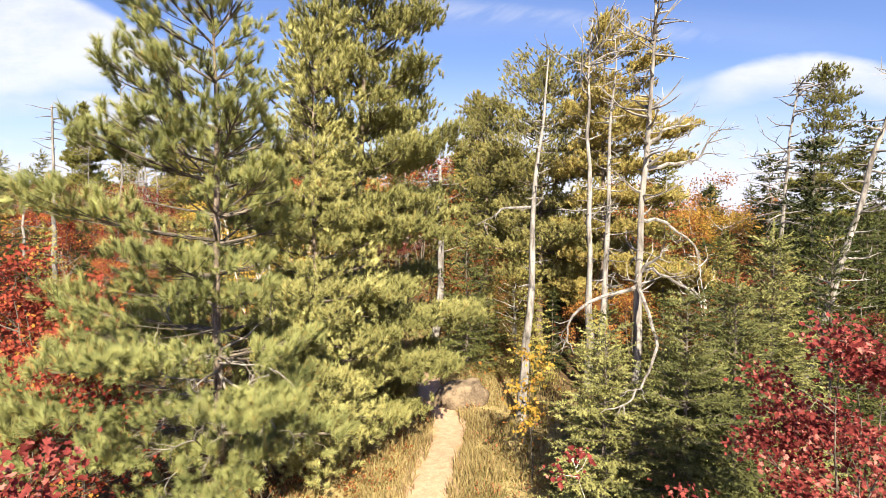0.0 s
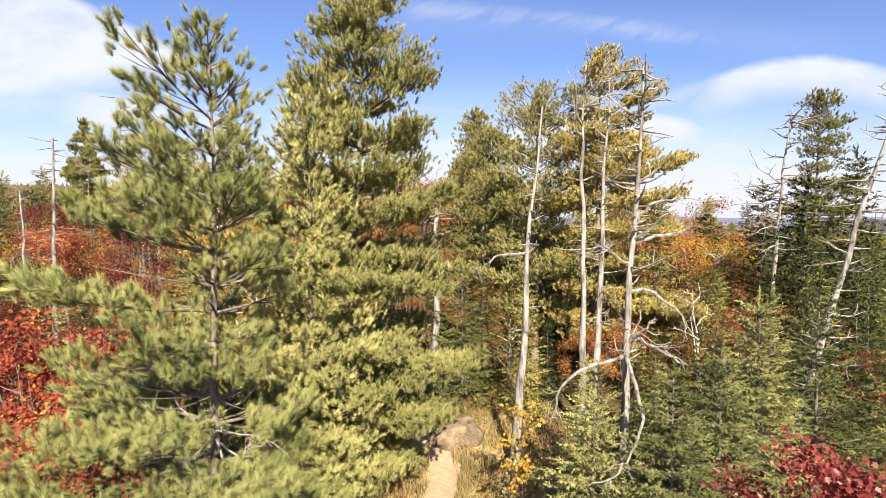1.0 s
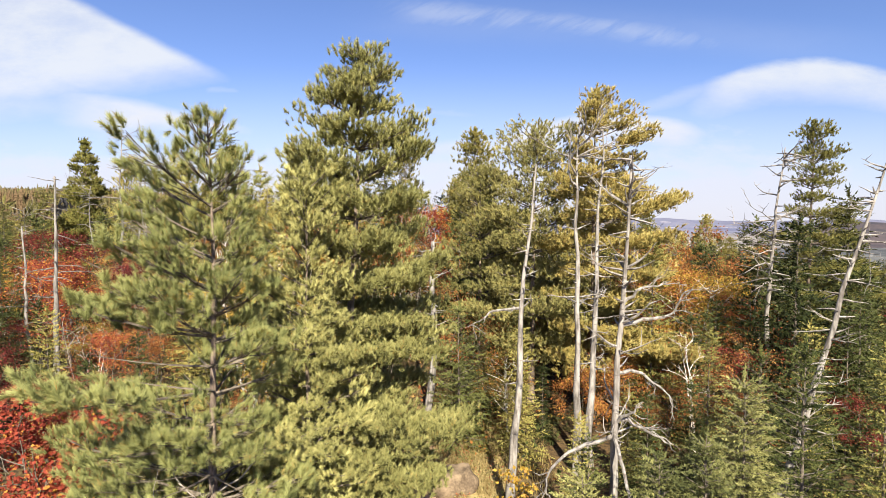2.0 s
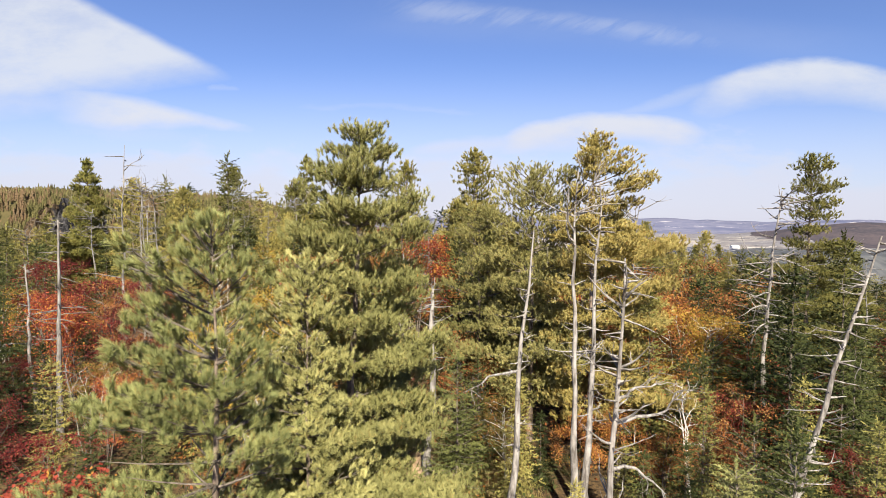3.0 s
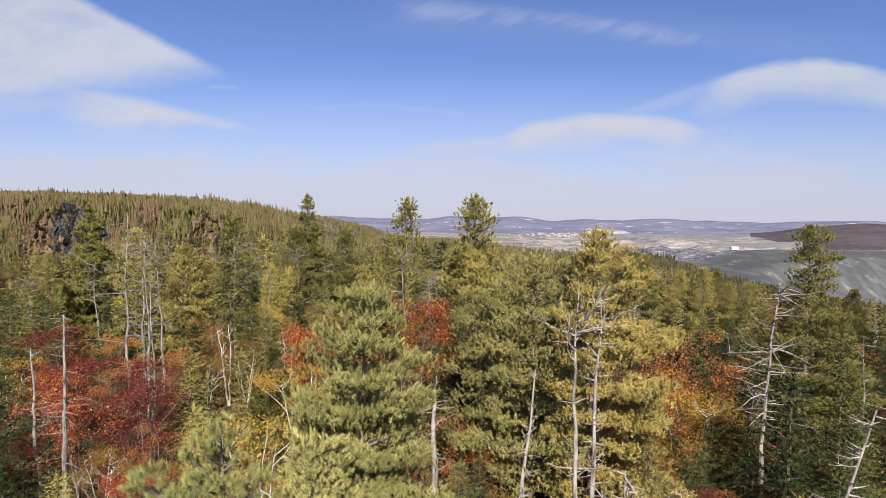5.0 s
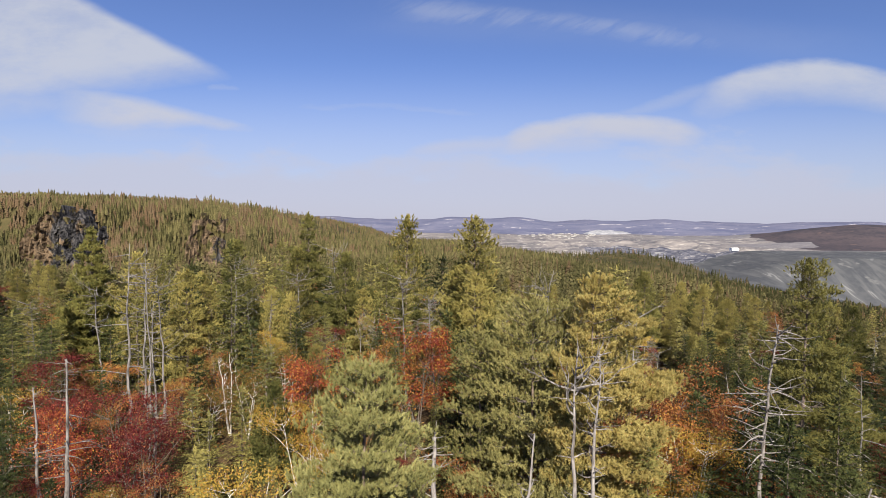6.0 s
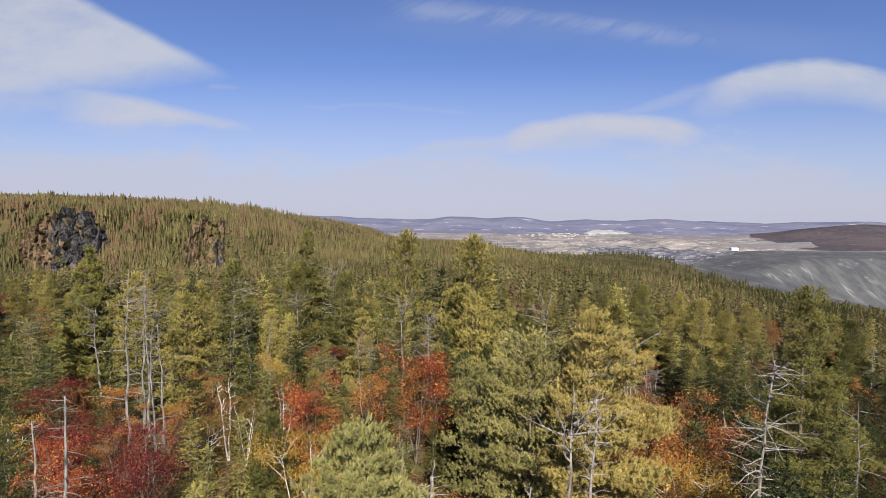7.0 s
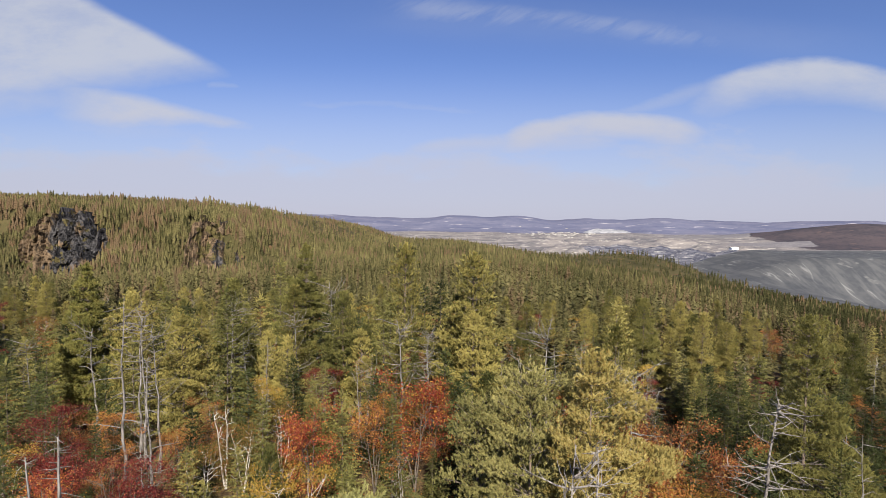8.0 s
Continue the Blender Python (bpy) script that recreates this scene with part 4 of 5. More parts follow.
stand(broadleaf("orange-red maple bush beneath a pine", 3.9, 1.25, 55, RUBY, 2400, 0.085, 4, TWIG, 0.03, 0.3, LOBED, 0.7, 8, clump=0.18), -6.2, 9.5)
stand(broadleaf("slim sapling with pale yellow leaves", 3.7, 0.7, 56, YELLOW, 420, 0.095, 1, TWIG, 0.02, 0.35, LOBED, 0.5, 8, "yellow_sapling", "", clump=0.10), 2.05, 12.9)
stand(broadleaf("tiny maple sprig with pink leaves on a long stem", 3.2, 0.3, 57, CRIMSON, 90, 0.075, 1, BIRCH, 0.014, 0.9, LOBED, 0.3, 4, clump=0.08, lean=(-0.95, 0.2)), 2.75, 7.4)
stand(broadleaf("white birch with a forked bare crown", 5.4, 1.2, 58, RUST, 260, 0.08, 3, BIRCH, 0.055, 0.5, SIMPLE, 0.8, 4, "birch_tree", "birch trees", clump=0.3), 9.9, 20.8)

stand(broadleaf("pair of slim white birch stems among conifers", 6.6, 0.9, 59, OLIVE, 220, 0.09, 2, BIRCH, 0.075, 0.55, SIMPLE, 0.9, 5, "birch_tree", "birch trees", clump=0.25), -14.0, 36.7)


def boulder():
    bm = bmesh.new()
    bmesh.ops.create_icosphere(bm, subdivisions=5, radius=1)
    for v in bm.verts:
        p = v.co.copy()
        q = 0.16 * noise.noise(p * 1.4 + Vector((4, 1, 2))) + 0.07 * noise.noise(p * 3.3) + 0.025 * noise.noise(p * 9)
        p *= 1 + q
        v.co = Vector((p.x * 0.92, p.y * 0.75, max(-0.35, min(p.z, 0.80 + 0.1 * noise.noise(p * 2))) * 0.85))
    me = bpy.data.meshes.new("boulder")
    bm.to_mesh(me)
    bm.free()
    me.polygons.foreach_set("use_smooth", [True] * len(me.polygons))
    me.materials.append(BOULDER)
    ob = tagged(new("boulder", me), "rounded brown boulder half sunk beside the trail", "boulder")
    ob.matrix_basis = put(0.62, 18.5, 20, 1.0, 0.06)


boulder()


# ---- the wood behind: built once, then repeated ----
MIX = {
    "pine": [pine("olive green pine in mixed woodland", 11.5, (2.2, 1.4, 3.4)[k], (2.3, 2.8, 2.6)[k], 61 + k, (WOOD_PINE, WOOD_PINE, FIR_NEEDLES)[k], FAR_SHOOTS, 1.0, 0.85, 8, 0.12, 34, power=(0.95, 0.8, 1.05)[k], lift=0.40, dead=0.10, clumps=0.35, sides=6, twigs=0, cluster=9, tight=0.25, pad=0.55, shrink=0.55) for k in range(3)],
    "spruce": [spruce("slender green spruce in mixed woodland", 9.5 - k, 1.55, 71 + k, (FIR_NEEDLES, OLIVE_SPRUCE, DARK_SPRUCE)[k], MID_TWIGS, 1.0, 0.50, 7, 0.6, 0.3, 0.46, limbs=False) for k in range(3)],
    "snag": [snag("grey dead tree in mixed woodland", 10.5 - k, 0.095, 81 + k, GREY_SNAG, (0.3 * k, 0.2), (0.25, 0.4, 0.5)[k], (26, 22, 24)[k], (1.9, 2.6, 2.3)[k], (1, 4, 2)[k], 1.9, 0.07, up=(0.05, 0.25, -0.1)[k], bough=(0.16, 0.34)) for k in range(3)],
    "bare": [broadleaf("leafless grey-twigged young tree in mixed woodland", 5.5 + k, 1.5, 101 + k, RUST, 120 + 200 * k, 0.09, 3, BARE_TWIG, 0.045, 0.2, SIMPLE, 0.6, 8, "bare_tree", "bare trees", clump=0.25, many=3, bends=4) for k in range(2)],
    "maple": [broadleaf(("scarlet", "orange", "rusty brown", "yellow", "dull olive", "maroon")[k] + " broad-leaved tree in mixed woodland", 5.6, 1.9, 91 + k, (SCARLET, ORANGE, RUST, YELLOW, OLIVE, MAROON)[k], 5600, 0.088, 3, (TWIG, TWIG, TWIG, BIRCH, BIRCH, TWIG)[k], 0.05, 0.25, SIMPLE, 0.6, 8, clump=0.25, many=2, bends=4) for k in range(6)],
}
ALONE = {kind: [True] * len(trees) for kind, trees in MIX.items()}


def plant(kind, k, x, y, turn, size):
    """The first one is the tree as built, the others are copies."""
    tree = MIX[kind][k]
    m = put(x, y, turn, size / tree.scale.x)
    if ALONE[kind][k]:
        ALONE[kind][k] = False
        tree.matrix_basis = m
    else:
        copy_thing(tree, m)
    DONE.append((x, y, 1.0))


# trees that stand out one by one: kind, which, x, y, size
for kind, k, x, y, size in (
    ("snag", 0, -17.0, 31.9, 0.72), ("snag", 2, -16.2, 31.0, 0.70), ("snag", 0, -20.6, 36.3, 1.30), ("snag", 1, -19.5, 38.9, 1.08),
    ("snag", 0, -13.1, 42.5, 0.75), ("snag", 2, -14.6, 43.5, 0.9), ("snag", 0, -19.2, 53.5, 1.05), ("snag", 1, -2.7, 42.2, 1.12), ("snag", 1, 7.9, 40.5, 1.32), ("snag", 0, 24.1, 31.0, 0.95), ("snag", 1, 11.5, 33.0, 1.25),
    ("spruce", 2, 0.1, 76, 1.75), ("spruce", 2, -2.2, 78, 1.65), ("spruce", 1, 17.2, 54.5, 1.6), ("spruce", 2, 16.2, 28.3, 1.25), ("spruce", 2, 14.6, 31, 1.05), ("spruce", 2, 18.4, 30, 1.0), ("spruce", 1, 3.7, 56, 1.9), ("spruce", 0, -8.5, 41.0, 0.75),
    ("spruce", 0, -25.6, 90, 1.6), ("pine", 0, 32, 68, 0.98), ("pine", 1, 3.3, 53.5, 1.45), ("pine", 0, -4.1, 67, 1.55), ("pine", 2, -9, 30, 0.62), ("spruce", 1, -12.0, 28.5, 0.72), ("spruce", 0, -10.5, 33.5, 0.8), ("spruce", 2, 26, 37, 1.15), ("spruce", 2, 27.5, 33, 0.95),
    ("maple", 2, 1.6, 27.0, 0.95), ("maple", 0, -7.8, 34.5, 1.2), ("maple", 1, -4.2, 37.5, 1.25), ("maple", 0, -1.5, 38.5, 1.5), ("maple", 1, -0.4, 39.5, 1.2), ("bare", 0, -2.2, 36.0, 0.9), ("bare", 1, -9.0, 44.0, 0.9), ("maple", 0, -18.2, 27.6, 1.1), ("maple", 5, -15.0, 28.0, 1.1), ("maple", 2, -13.2, 26.0, 0.85), ("maple", 0, -21.0, 29.5, 1.1), ("maple", 5, -17.0, 30.0, 1.2), ("maple", 2, 13.0, 22.0, 0.55), ("maple", 2, 11.0, 26.5, 0.65), ("maple", 5, -25, 36, 1.2),
    ("maple", 3, -9.6, 33.0, 0.75), ("maple", 3, -12.9, 41, 0.95), ("maple", 3, 12.9, 28.5, 1.15), ("maple", 1, 13.9, 31.5, 1.4), ("maple", 2, 12.3, 33.5, 1.45), ("maple", 1, 6.0, 22.3, 0.62), ("maple", 1, 7.6, 22.6, 0.68), ("maple", 0, 17.0, 29.5, 0.95), ("maple", 2, 15.0, 24.5, 0.8),
    ("maple", 4, -10.4, 37.0, 1.1), ("maple", 4, -12.6, 36.0, 0.9), ("maple", 2, 8.3, 24.5, 0.85), ("maple", 4, 3.0, 22.8, 0.7), ("maple", 3, -27.0, 34.5, 0.9), ("spruce", 1, -6.3, 36.5, 0.85), ("spruce", 0, -2.9, 36.2, 0.8), ("spruce", 2, 1.4, 38.0, 1.1), ("maple", 5, -2.4, 28.0, 0.75), ("maple", 3, -7.2, 29.0, 1.15), ("maple", 3, -5.6, 27.6, 1.0), ("spruce", 0, -5.0, 31.0, 0.62), ("spruce", 0, -3.0, 30.6, 0.55), ("spruce", 1, 0.4, 31.0, 0.6), ("spruce", 0, -8.4, 27.4, 0.5), ("spruce", 1, -11.4, 31.6, 0.7), ("maple", 4, -14.2, 33.4, 0.9), ("spruce", 2, -13.0, 38.2, 0.95), ("spruce", 0, -6.0, 35.2, 0.7), ("maple", 1, 8.6, 28.0, 0.9), ("maple", 2, 11.8, 29.6, 1.2), ("maple", 2, 10.6, 21.2, 0.70), ("maple", 5, 12.3, 22.8, 0.75), ("maple", 2, 11.6, 20.2, 0.88), ("spruce", 2, 14.6, 22.4, 1.25), ("maple", 5, 16.4, 24.2, 0.72), ("spruce", 0, 8.9, 22.8, 0.9), ("spruce", 0, 18.6, 25.2, 1.15), ("maple", 5, 15.8, 20.0, 0.55), ("spruce", 2, 13.4, 20.6, 0.95), ("spruce", 2, 17.2, 22.4, 1.0), ("maple", 3, -7.6, 22.6, 1.16),
):
    plant(kind, k, x, y, (x * 97 + y * 53) % 360, size)

# the taller trees on the rise
for kind, k, x, y, size in (
    ("pine", 0, -26.2, 48, 1.05), ("spruce", 0, -24.4, 50, 1.25), ("pine", 1, -22.4, 47.5, 0.78), ("spruce", 2, -20.6, 46, 1.35), ("pine", 2, -18.2, 49.5, 1.05), ("spruce", 1, -16.2, 51, 1.25), ("snag", 1, -17.4, 47, 1.05), ("pine", 0, -13.4, 52, 1.0), ("spruce", 2, -10.8, 54, 1.2),
    ("spruce", 2, -27.2, 55, 1.15), ("snag", 2, -27.6, 45, 1.15), ("spruce", 0, -33.0, 47, 1.1), ("snag", 0, -23.0, 43, 1.1), ("pine", 2, -8.4, 49, 0.95), ("spruce", 1, -7.2, 57, 1.3), ("snag", 1, -11.8, 47, 0.95), ("spruce", 0, -31.0, 40, 0.95),
    # Low dark spruces here are added to darken the ground below the golden crown.
    ("maple", 3, 14.6, 30.4, 1.10), ("spruce", 2, 11.9, 24.4, 0.70), ("spruce", 2, 10.5, 23.2, 0.52), ("spruce", 2, 13.4, 26.6, 0.72), ("spruce", 2, 12.6, 22.9, 0.55), ("bare", 0, 10.9, 22.4, 0.65), ("spruce", 2, 12.4, 28.4, 0.68), ("spruce", 2, 15.6, 27.6, 0.95), ("maple", 2, 15.2, 36.0, 1.6), ("maple", 2, 13.4, 36.5, 1.5), ("maple", 5, 14.8, 22.6, 0.8), ("maple", 2, 10.4, 27.8, 0.70), ("maple", 2, 17.8, 34.0, 1.4), ("maple", 2, 9.8, 30.5, 1.1),
):
    plant(kind, k, x, y, (x * 43 + y * 29) % 360, size)

# dark spruces and maroon brush on both flanks of the clearing
for kind, k, x, y, size in (
    ("spruce", 2, 11.2, 16.8, 0.72), ("spruce", 1, 13.2, 19.4, 0.70), ("spruce", 2, 15.6, 20.8, 0.85), ("spruce", 2, 18.2, 23.4, 0.85), ("spruce", 1, 20.4, 26.2, 0.80), ("spruce", 2, 10.9, 23.6, 0.70), ("spruce", 2, 17.0, 18.2, 0.75),
    ("spruce", 0, 12.2, 14.6, 0.62), ("spruce", 2, 21.8, 29.0, 0.95), ("spruce", 1, 19.2, 20.4, 0.70), ("spruce", 2, 14.6, 16.4, 0.66), ("spruce", 2, 22.4, 24.0, 0.85), ("spruce", 0, 9.2, 18.4, 0.60), ("spruce", 2, 13.8, 23.6, 0.72), ("spruce", 2, 17.2, 25.6, 0.80),
    ("maple", 2, 16.4, 22.8, 0.62), ("maple", 5, 19.6, 28.0, 0.75), ("bare", 0, 12.4, 21.0, 0.6), ("maple", 2, 9.0, 21.4, 0.55), ("spruce", 2, 8.2, 17.4, 0.55), ("spruce", 2, 6.9, 17.6, 0.50), ("spruce", 1, 4.2, 15.6, 0.42), ("spruce", 2, 4.4, 22.6, 0.42), ("spruce", 1, 6.7, 18.9, 0.40),
    ("spruce", 2, -10.4, 16.4, 0.62), ("maple", 5, -12.4, 17.8, 0.7), ("spruce", 1, -14.2, 20.2, 0.66), ("spruce", 2, -11.2, 20.8, 0.60), ("maple", 0, -13.6, 22.6, 0.75), ("maple", 5, -16.6, 19.8, 0.8), ("spruce", 2, -18.6, 22.0, 0.80), ("spruce", 2, -20.8, 25.4, 0.85), ("bare", 1, -15.6, 24.2, 0.7), ("maple", 5, -19.6, 20.4, 0.55), ("spruce", 1, -9.4, 23.2, 0.52), ("maple", 2, -7.6, 20.4, 0.55), ("spruce", 2, -6.4, 24.6, 0.55), ("maple", 1, -4.0, 26.4, 0.60), ("spruce", 1, -3.4, 22.8, 0.45), ("spruce", 2, -22.6, 28.2, 0.8), ("spruce", 2, -24.6, 31.4, 0.9), ("maple", 5, -23.4, 33.0, 0.95), ("spruce", 2, -17.8, 24.8, 0.65), ("maple", 5, -18.2, 18.6, 0.7), ("spruce", 2, -15.4, 17.2, 0.6), ("spruce", 2, -27.8, 38.5, 1.0),
):
    plant(kind, k, x, y, (x * 71 + y * 37) % 360, size)


def fill_wood():
    """Fills the wood between 19 and 110 m, thinner where a tree already stands."""
    rng = np.random.default_rng(5)
    made, spots = 0, list(DONE)
    for _ in range(6000):
        if made >= 270:
            break
        y = 19 + 44 * rng.random() ** 0.62
        x = y * rng.uniform(-0.92, 0.92)
        if abs(x) < 2.6 and y < 30 or any((x - a) ** 2 + (y - b) ** 2 < (c + 0.5 + y * 0.010) ** 2 for a, b, c in spots):
            continue
        if float(bell(x, y, -14, 43, 2.2, 3.0)) > 0.6:
            continue
        p = rng.random()
        left = x < 0
        kind = "pine" if p < 0.22 else "spruce" if p < 0.56 else "snag" if p < (0.69 if left else 0.66) else "bare" if p < 0.74 else "maple"
        k = int(rng.integers(0, len(MIX[kind])))
        if kind == "maple":
            k = int(rng.choice(6, p=(0.16, 0.14, 0.28, 0.10, 0.16, 0.16)))
        # Both tests set dark species towards the view's sides, imitating vignetting and shade.
        if y < 62 and (x / y > 0.33 or x / y < -0.5) and kind == "pine" and rng.random() < 0.8:
            kind, k = ("spruce", 2) if rng.random() < 0.7 else ("maple", 5)
        if (x / y < -0.62 or x / y > 0.48) and rng.random() < 0.6:
            kind, k = "spruce", 2
        size = rng.uniform(0.62, 1.05) * (0.78 if y < 34 else 1.0) * (0.9 if kind == "maple" else 1)
        if left and y > 38:
            size *= 0.85 if kind == "pine" else 1.2
        if y < 40 and -0.30 < x / y < 0.05:
            size *= 0.72
        plant(kind, k, x, y, rng.uniform(0, 360), size)
        spots.append((x, y, 1.0))
        made += 1


def deep_wood():
    """Carries the mixed wood on from 60 to 118 m, close enough together that the ground is hidden."""
    rng = np.random.default_rng(8)
    made, spots = 0, np.array([(a, b) for a, b, _ in DONE])
    for _ in range(9000):
        if made >= 330:
            break
        y = (58 ** 2 + (118 ** 2 - 58 ** 2) * rng.random()) ** 0.5
        x = y * rng.uniform(-0.86, 0.86)
        if np.min((spots[:, 0] - x) ** 2 + (spots[:, 1] - y) ** 2) < 2.1 ** 2:
            continue
        p, grove = rng.random(), float(rough(x, y, 24, 6))
        kind = "maple" if p < 0.32 + 0.20 * grove else "bare" if p < 0.42 + 0.20 * grove else "pine" if p < 0.72 else "snag" if p < 0.75 else "spruce"
        k = int(rng.choice(6, p=(0.06, 0.14, 0.34, 0.08, 0.30, 0.08))) if kind == "maple" else int(rng.choice(3, p=(0.26, 0.62, 0.12))) if kind == "spruce" else int(rng.integers(0, len(MIX[kind])))
        plant(kind, k, x, y, rng.uniform(0, 360), rng.uniform(0.55, 1.0) * (1.12 if kind == "maple" else 0.92) * (1.25 if rng.random() < 0.07 else 1.0))
        spots = np.vstack([spots, (x, y)])
        made += 1


fill_wood()
deep_wood()


# ---- stuff that nobody could count ----
def in_view(rng, count, near, far, wide=0.86, power=0.5):
    r = (near ** (1 / power) + (far ** (1 / power) - near ** (1 / power)) * rng.random(count)) ** power
    a = rng.uniform(-wide, wide, count)
    return r * a, r


def grass():
    rng = np.random.default_rng(3)
    geo = Geo()
    y = 7.5 + 20 * rng.random(60000)
    x = rng.normal(0.2, 2.0, 60000)
    lead = np.interp(y, (8, 16.5, 19, 30), (-0.85, 0.26, -0.5, -0.5))
    off = np.abs(x - lead)
    x[:9000], y[:9000] = rng.uniform(0.4, 4.4, 9000), rng.uniform(16.5, 29, 9000)
    patch = rough(x, y, 0.7, 2) + 0.7 * rough(x, y, 2.3, 4)
    keep = (off > 0.42 + 0.12 * patch) & (rng.random(60000) < 0.30 + 0.35 * patch + 0.35 * (off < 1.6)) & (x < 4.4) & ~((np.abs(x - 0.6) < 0.85) & (np.abs(y - 18.4) < 0.75))
    x, y = x[keep], y[keep]
    k = len(x)
    h = rng.uniform(0.18, 0.62, k) * (0.7 + 0.4 * rough(x, y, 1.1, 7))
    lean = rng.normal(0, 0.38, (k, 2)) * h[:, None]
    base = np.stack([x, y, ground(x, y) - 0.02], 1)
    turn = rng.uniform(0, 6.283, k)
    side = np.stack([np.cos(turn), np.sin(turn), 0 * turn], 1) * rng.uniform(0.006, 0.013, k)[:, None]
    mid = base + np.stack([lean[:, 0] * 0.35, lean[:, 1] * 0.35, h * 0.62], 1)
    tip = base + np.stack([lean[:, 0], lean[:, 1], h * 0.95], 1)
    v = np.stack([base - side, base + side, mid - side * 0.8, mid + side * 0.8, tip], 1)
    f = np.arange(k)[:, None, None] * 5 + np.array([[0, 1, 3], [0, 3, 2], [2, 3, 4]])[None]
    geo.add(v, f)
    tagged(new("dry_grass", geo.mesh("dry_grass", STRAW)), "tall dry straw-coloured grass along the trail", "grass", kind="stuff")


def undergrowth(name, label, mat, seed, spots, per, size, spread, height):
    """Low bushes: clumps of small leaves over the ground."""
    rng = np.random.default_rng(seed)
    geo = Geo()
    x, y = spots
    k = len(x)
    tall = height * rng.uniform(0.4, 1.2, k)
    i = np.repeat(np.arange(k), per)
    g = rng.normal(0, 1, (len(i), 3))
    g /= np.linalg.norm(g, axis=1)[:, None]
    g *= rng.random(len(i))[:, None] ** 0.4
    px, py = x[i] + g[:, 0] * spread * (0.6 + tall[i] / height * 0.5), y[i] + g[:, 1] * spread * (0.6 + tall[i] / height * 0.5)
    pz = ground(px, py) + tall[i] * (0.48 + 0.55 * g[:, 2])
    d = g + rng.normal(0, 0.5, g.shape) + np.array([0, 0, 0.5])
    scatter(geo, SIMPLE, np.stack([px, py, pz], 1), d, size * rng.uniform(0.6, 1.3, len(i)), rng)
    tagged(new(name, geo.mesh(name, mat)), label, "undergrowth", kind="stuff")


def spots_beside(rng, count, x0, x1, y0, y1, clear=0.9):
    x, y = rng.uniform(x0, x1, count), rng.uniform(y0, y1, count)
    lead = np.interp(y, (8, 16.5, 19, 30), (-0.85, 0.26, -0.5, -0.5))
    keep = np.abs(x - lead) > clear
    return x[keep], y[keep]


def west_of(spots, bound):
    x, y = spots
    keep = (x / y < bound) & (x / y > -0.5) & ((y > 25) | (np.abs(x - np.interp(y, (8, 16.5, 19, 30), (-0.85, 0.26, -0.5, -0.5))) > 2.0))
    return x[keep], y[keep]


grass()
r3 = np.random.default_rng(33)
undergrowth("low_heath", "low olive and brown heath beside the trail", LOW_SHRUB, 1, spots_beside(r3, 520, -4.5, 3.2, 7.5, 24, 0.95), 40, 0.065, 0.30, 0.35)
undergrowth("red_bushes", "low reddish bushes beneath the pines", RUST, 2, spots_beside(r3, 90, -8, -0.6, 8, 17, 0.9), 60, 0.07, 0.35, 0.55)
undergrowth("brown_brush", "tangled brown and olive brush under the trees", OLIVE, 3, west_of(in_view(r3, 950, 14, 62), 0.22), 34, 0.15, 0.75, 1.5)
undergrowth("rusty_brush", "rusty red brush under the trees", RUST, 4, west_of(in_view(r3, 700, 19, 66), 2), 34, 0.15, 0.75, 1.6)
# Needle colour this dark puts the gaps' shade into the brush itself.
undergrowth("green_brush", "green ground conifers under the trees, coloured dark for the shaded gaps", DARK_SPRUCE, 6, west_of(in_view(r3, 1000, 16, 70), 2), 30, 0.18, 0.8, 1.8)


def spire(rng, tiers, rim):
    """A far conifer of unit height: ragged skirts one above the other."""
    v, f = [], []
    for k in range(tiers):
        top, low = 1 - 0.8 * k / tiers, 0.86 - 0.86 * (k + 0.55) / tiers
        wide = 0.17 * (1 - low) ** 0.8 * rng.uniform(0.8, 1.2)
        at = len(v)
        v.append((rng.normal(0, 0.004), rng.normal(0, 0.004), top))
        for j in range(rim):
            a = j * 6.283 / rim + rng.normal(0, 0.2) + k
            w = wide * (1.25 if j % 2 else 0.6) * rng.uniform(0.75, 1.25)
            v.append((math.cos(a) * w, math.sin(a) * w, low + rng.normal(0, 0.02) + (0 if j % 2 else 0.03)))
        f += [(at, at + 1 + j, at + 1 + (j + 1) % rim) for j in range(rim)]
    return np.array(v), np.array(f)


def tuftree(rng, blades, wide=0.16):
    """A nearer conifer of unit height out of drooping boughs."""
    z = np.sort(rng.uniform(0.10, 0.98, blades))
    a = np.arange(blades) * 2.4 + rng.normal(0, 0.4, blades)
    r = wide * (1 - z) ** 0.75 * rng.uniform(0.55, 1.25, blades) + 0.012
    out = np.stack([np.cos(a), np.sin(a), 0 * a], 1)
    side = np.stack([-np.sin(a), np.cos(a), 0 * a], 1)
    root = np.stack([0 * z, 0 * z, z + 0.03], 1)
    tip = out * r[:, None] + np.stack([0 * z, 0 * z, z - 0.02 - 0.35 * r + rng.normal(0, 0.012, blades)], 1)
    mid = (root * 0.45 + tip * 0.55)
    wing = (side + np.outer(rng.normal(0, 0.25, blades), [0, 0, 1])) * (r * 0.42 + 0.012)[:, None]
    v = np.stack([root, mid + wing - [0, 0, 0.012], tip, mid - wing - [0, 0, 0.012]], 1)
    f = np.arange(blades)[:, None, None] * 4 + np.array([[0, 1, 2], [0, 2, 3]])[None]
    return v.reshape(-1, 3), f.reshape(-1, 3)


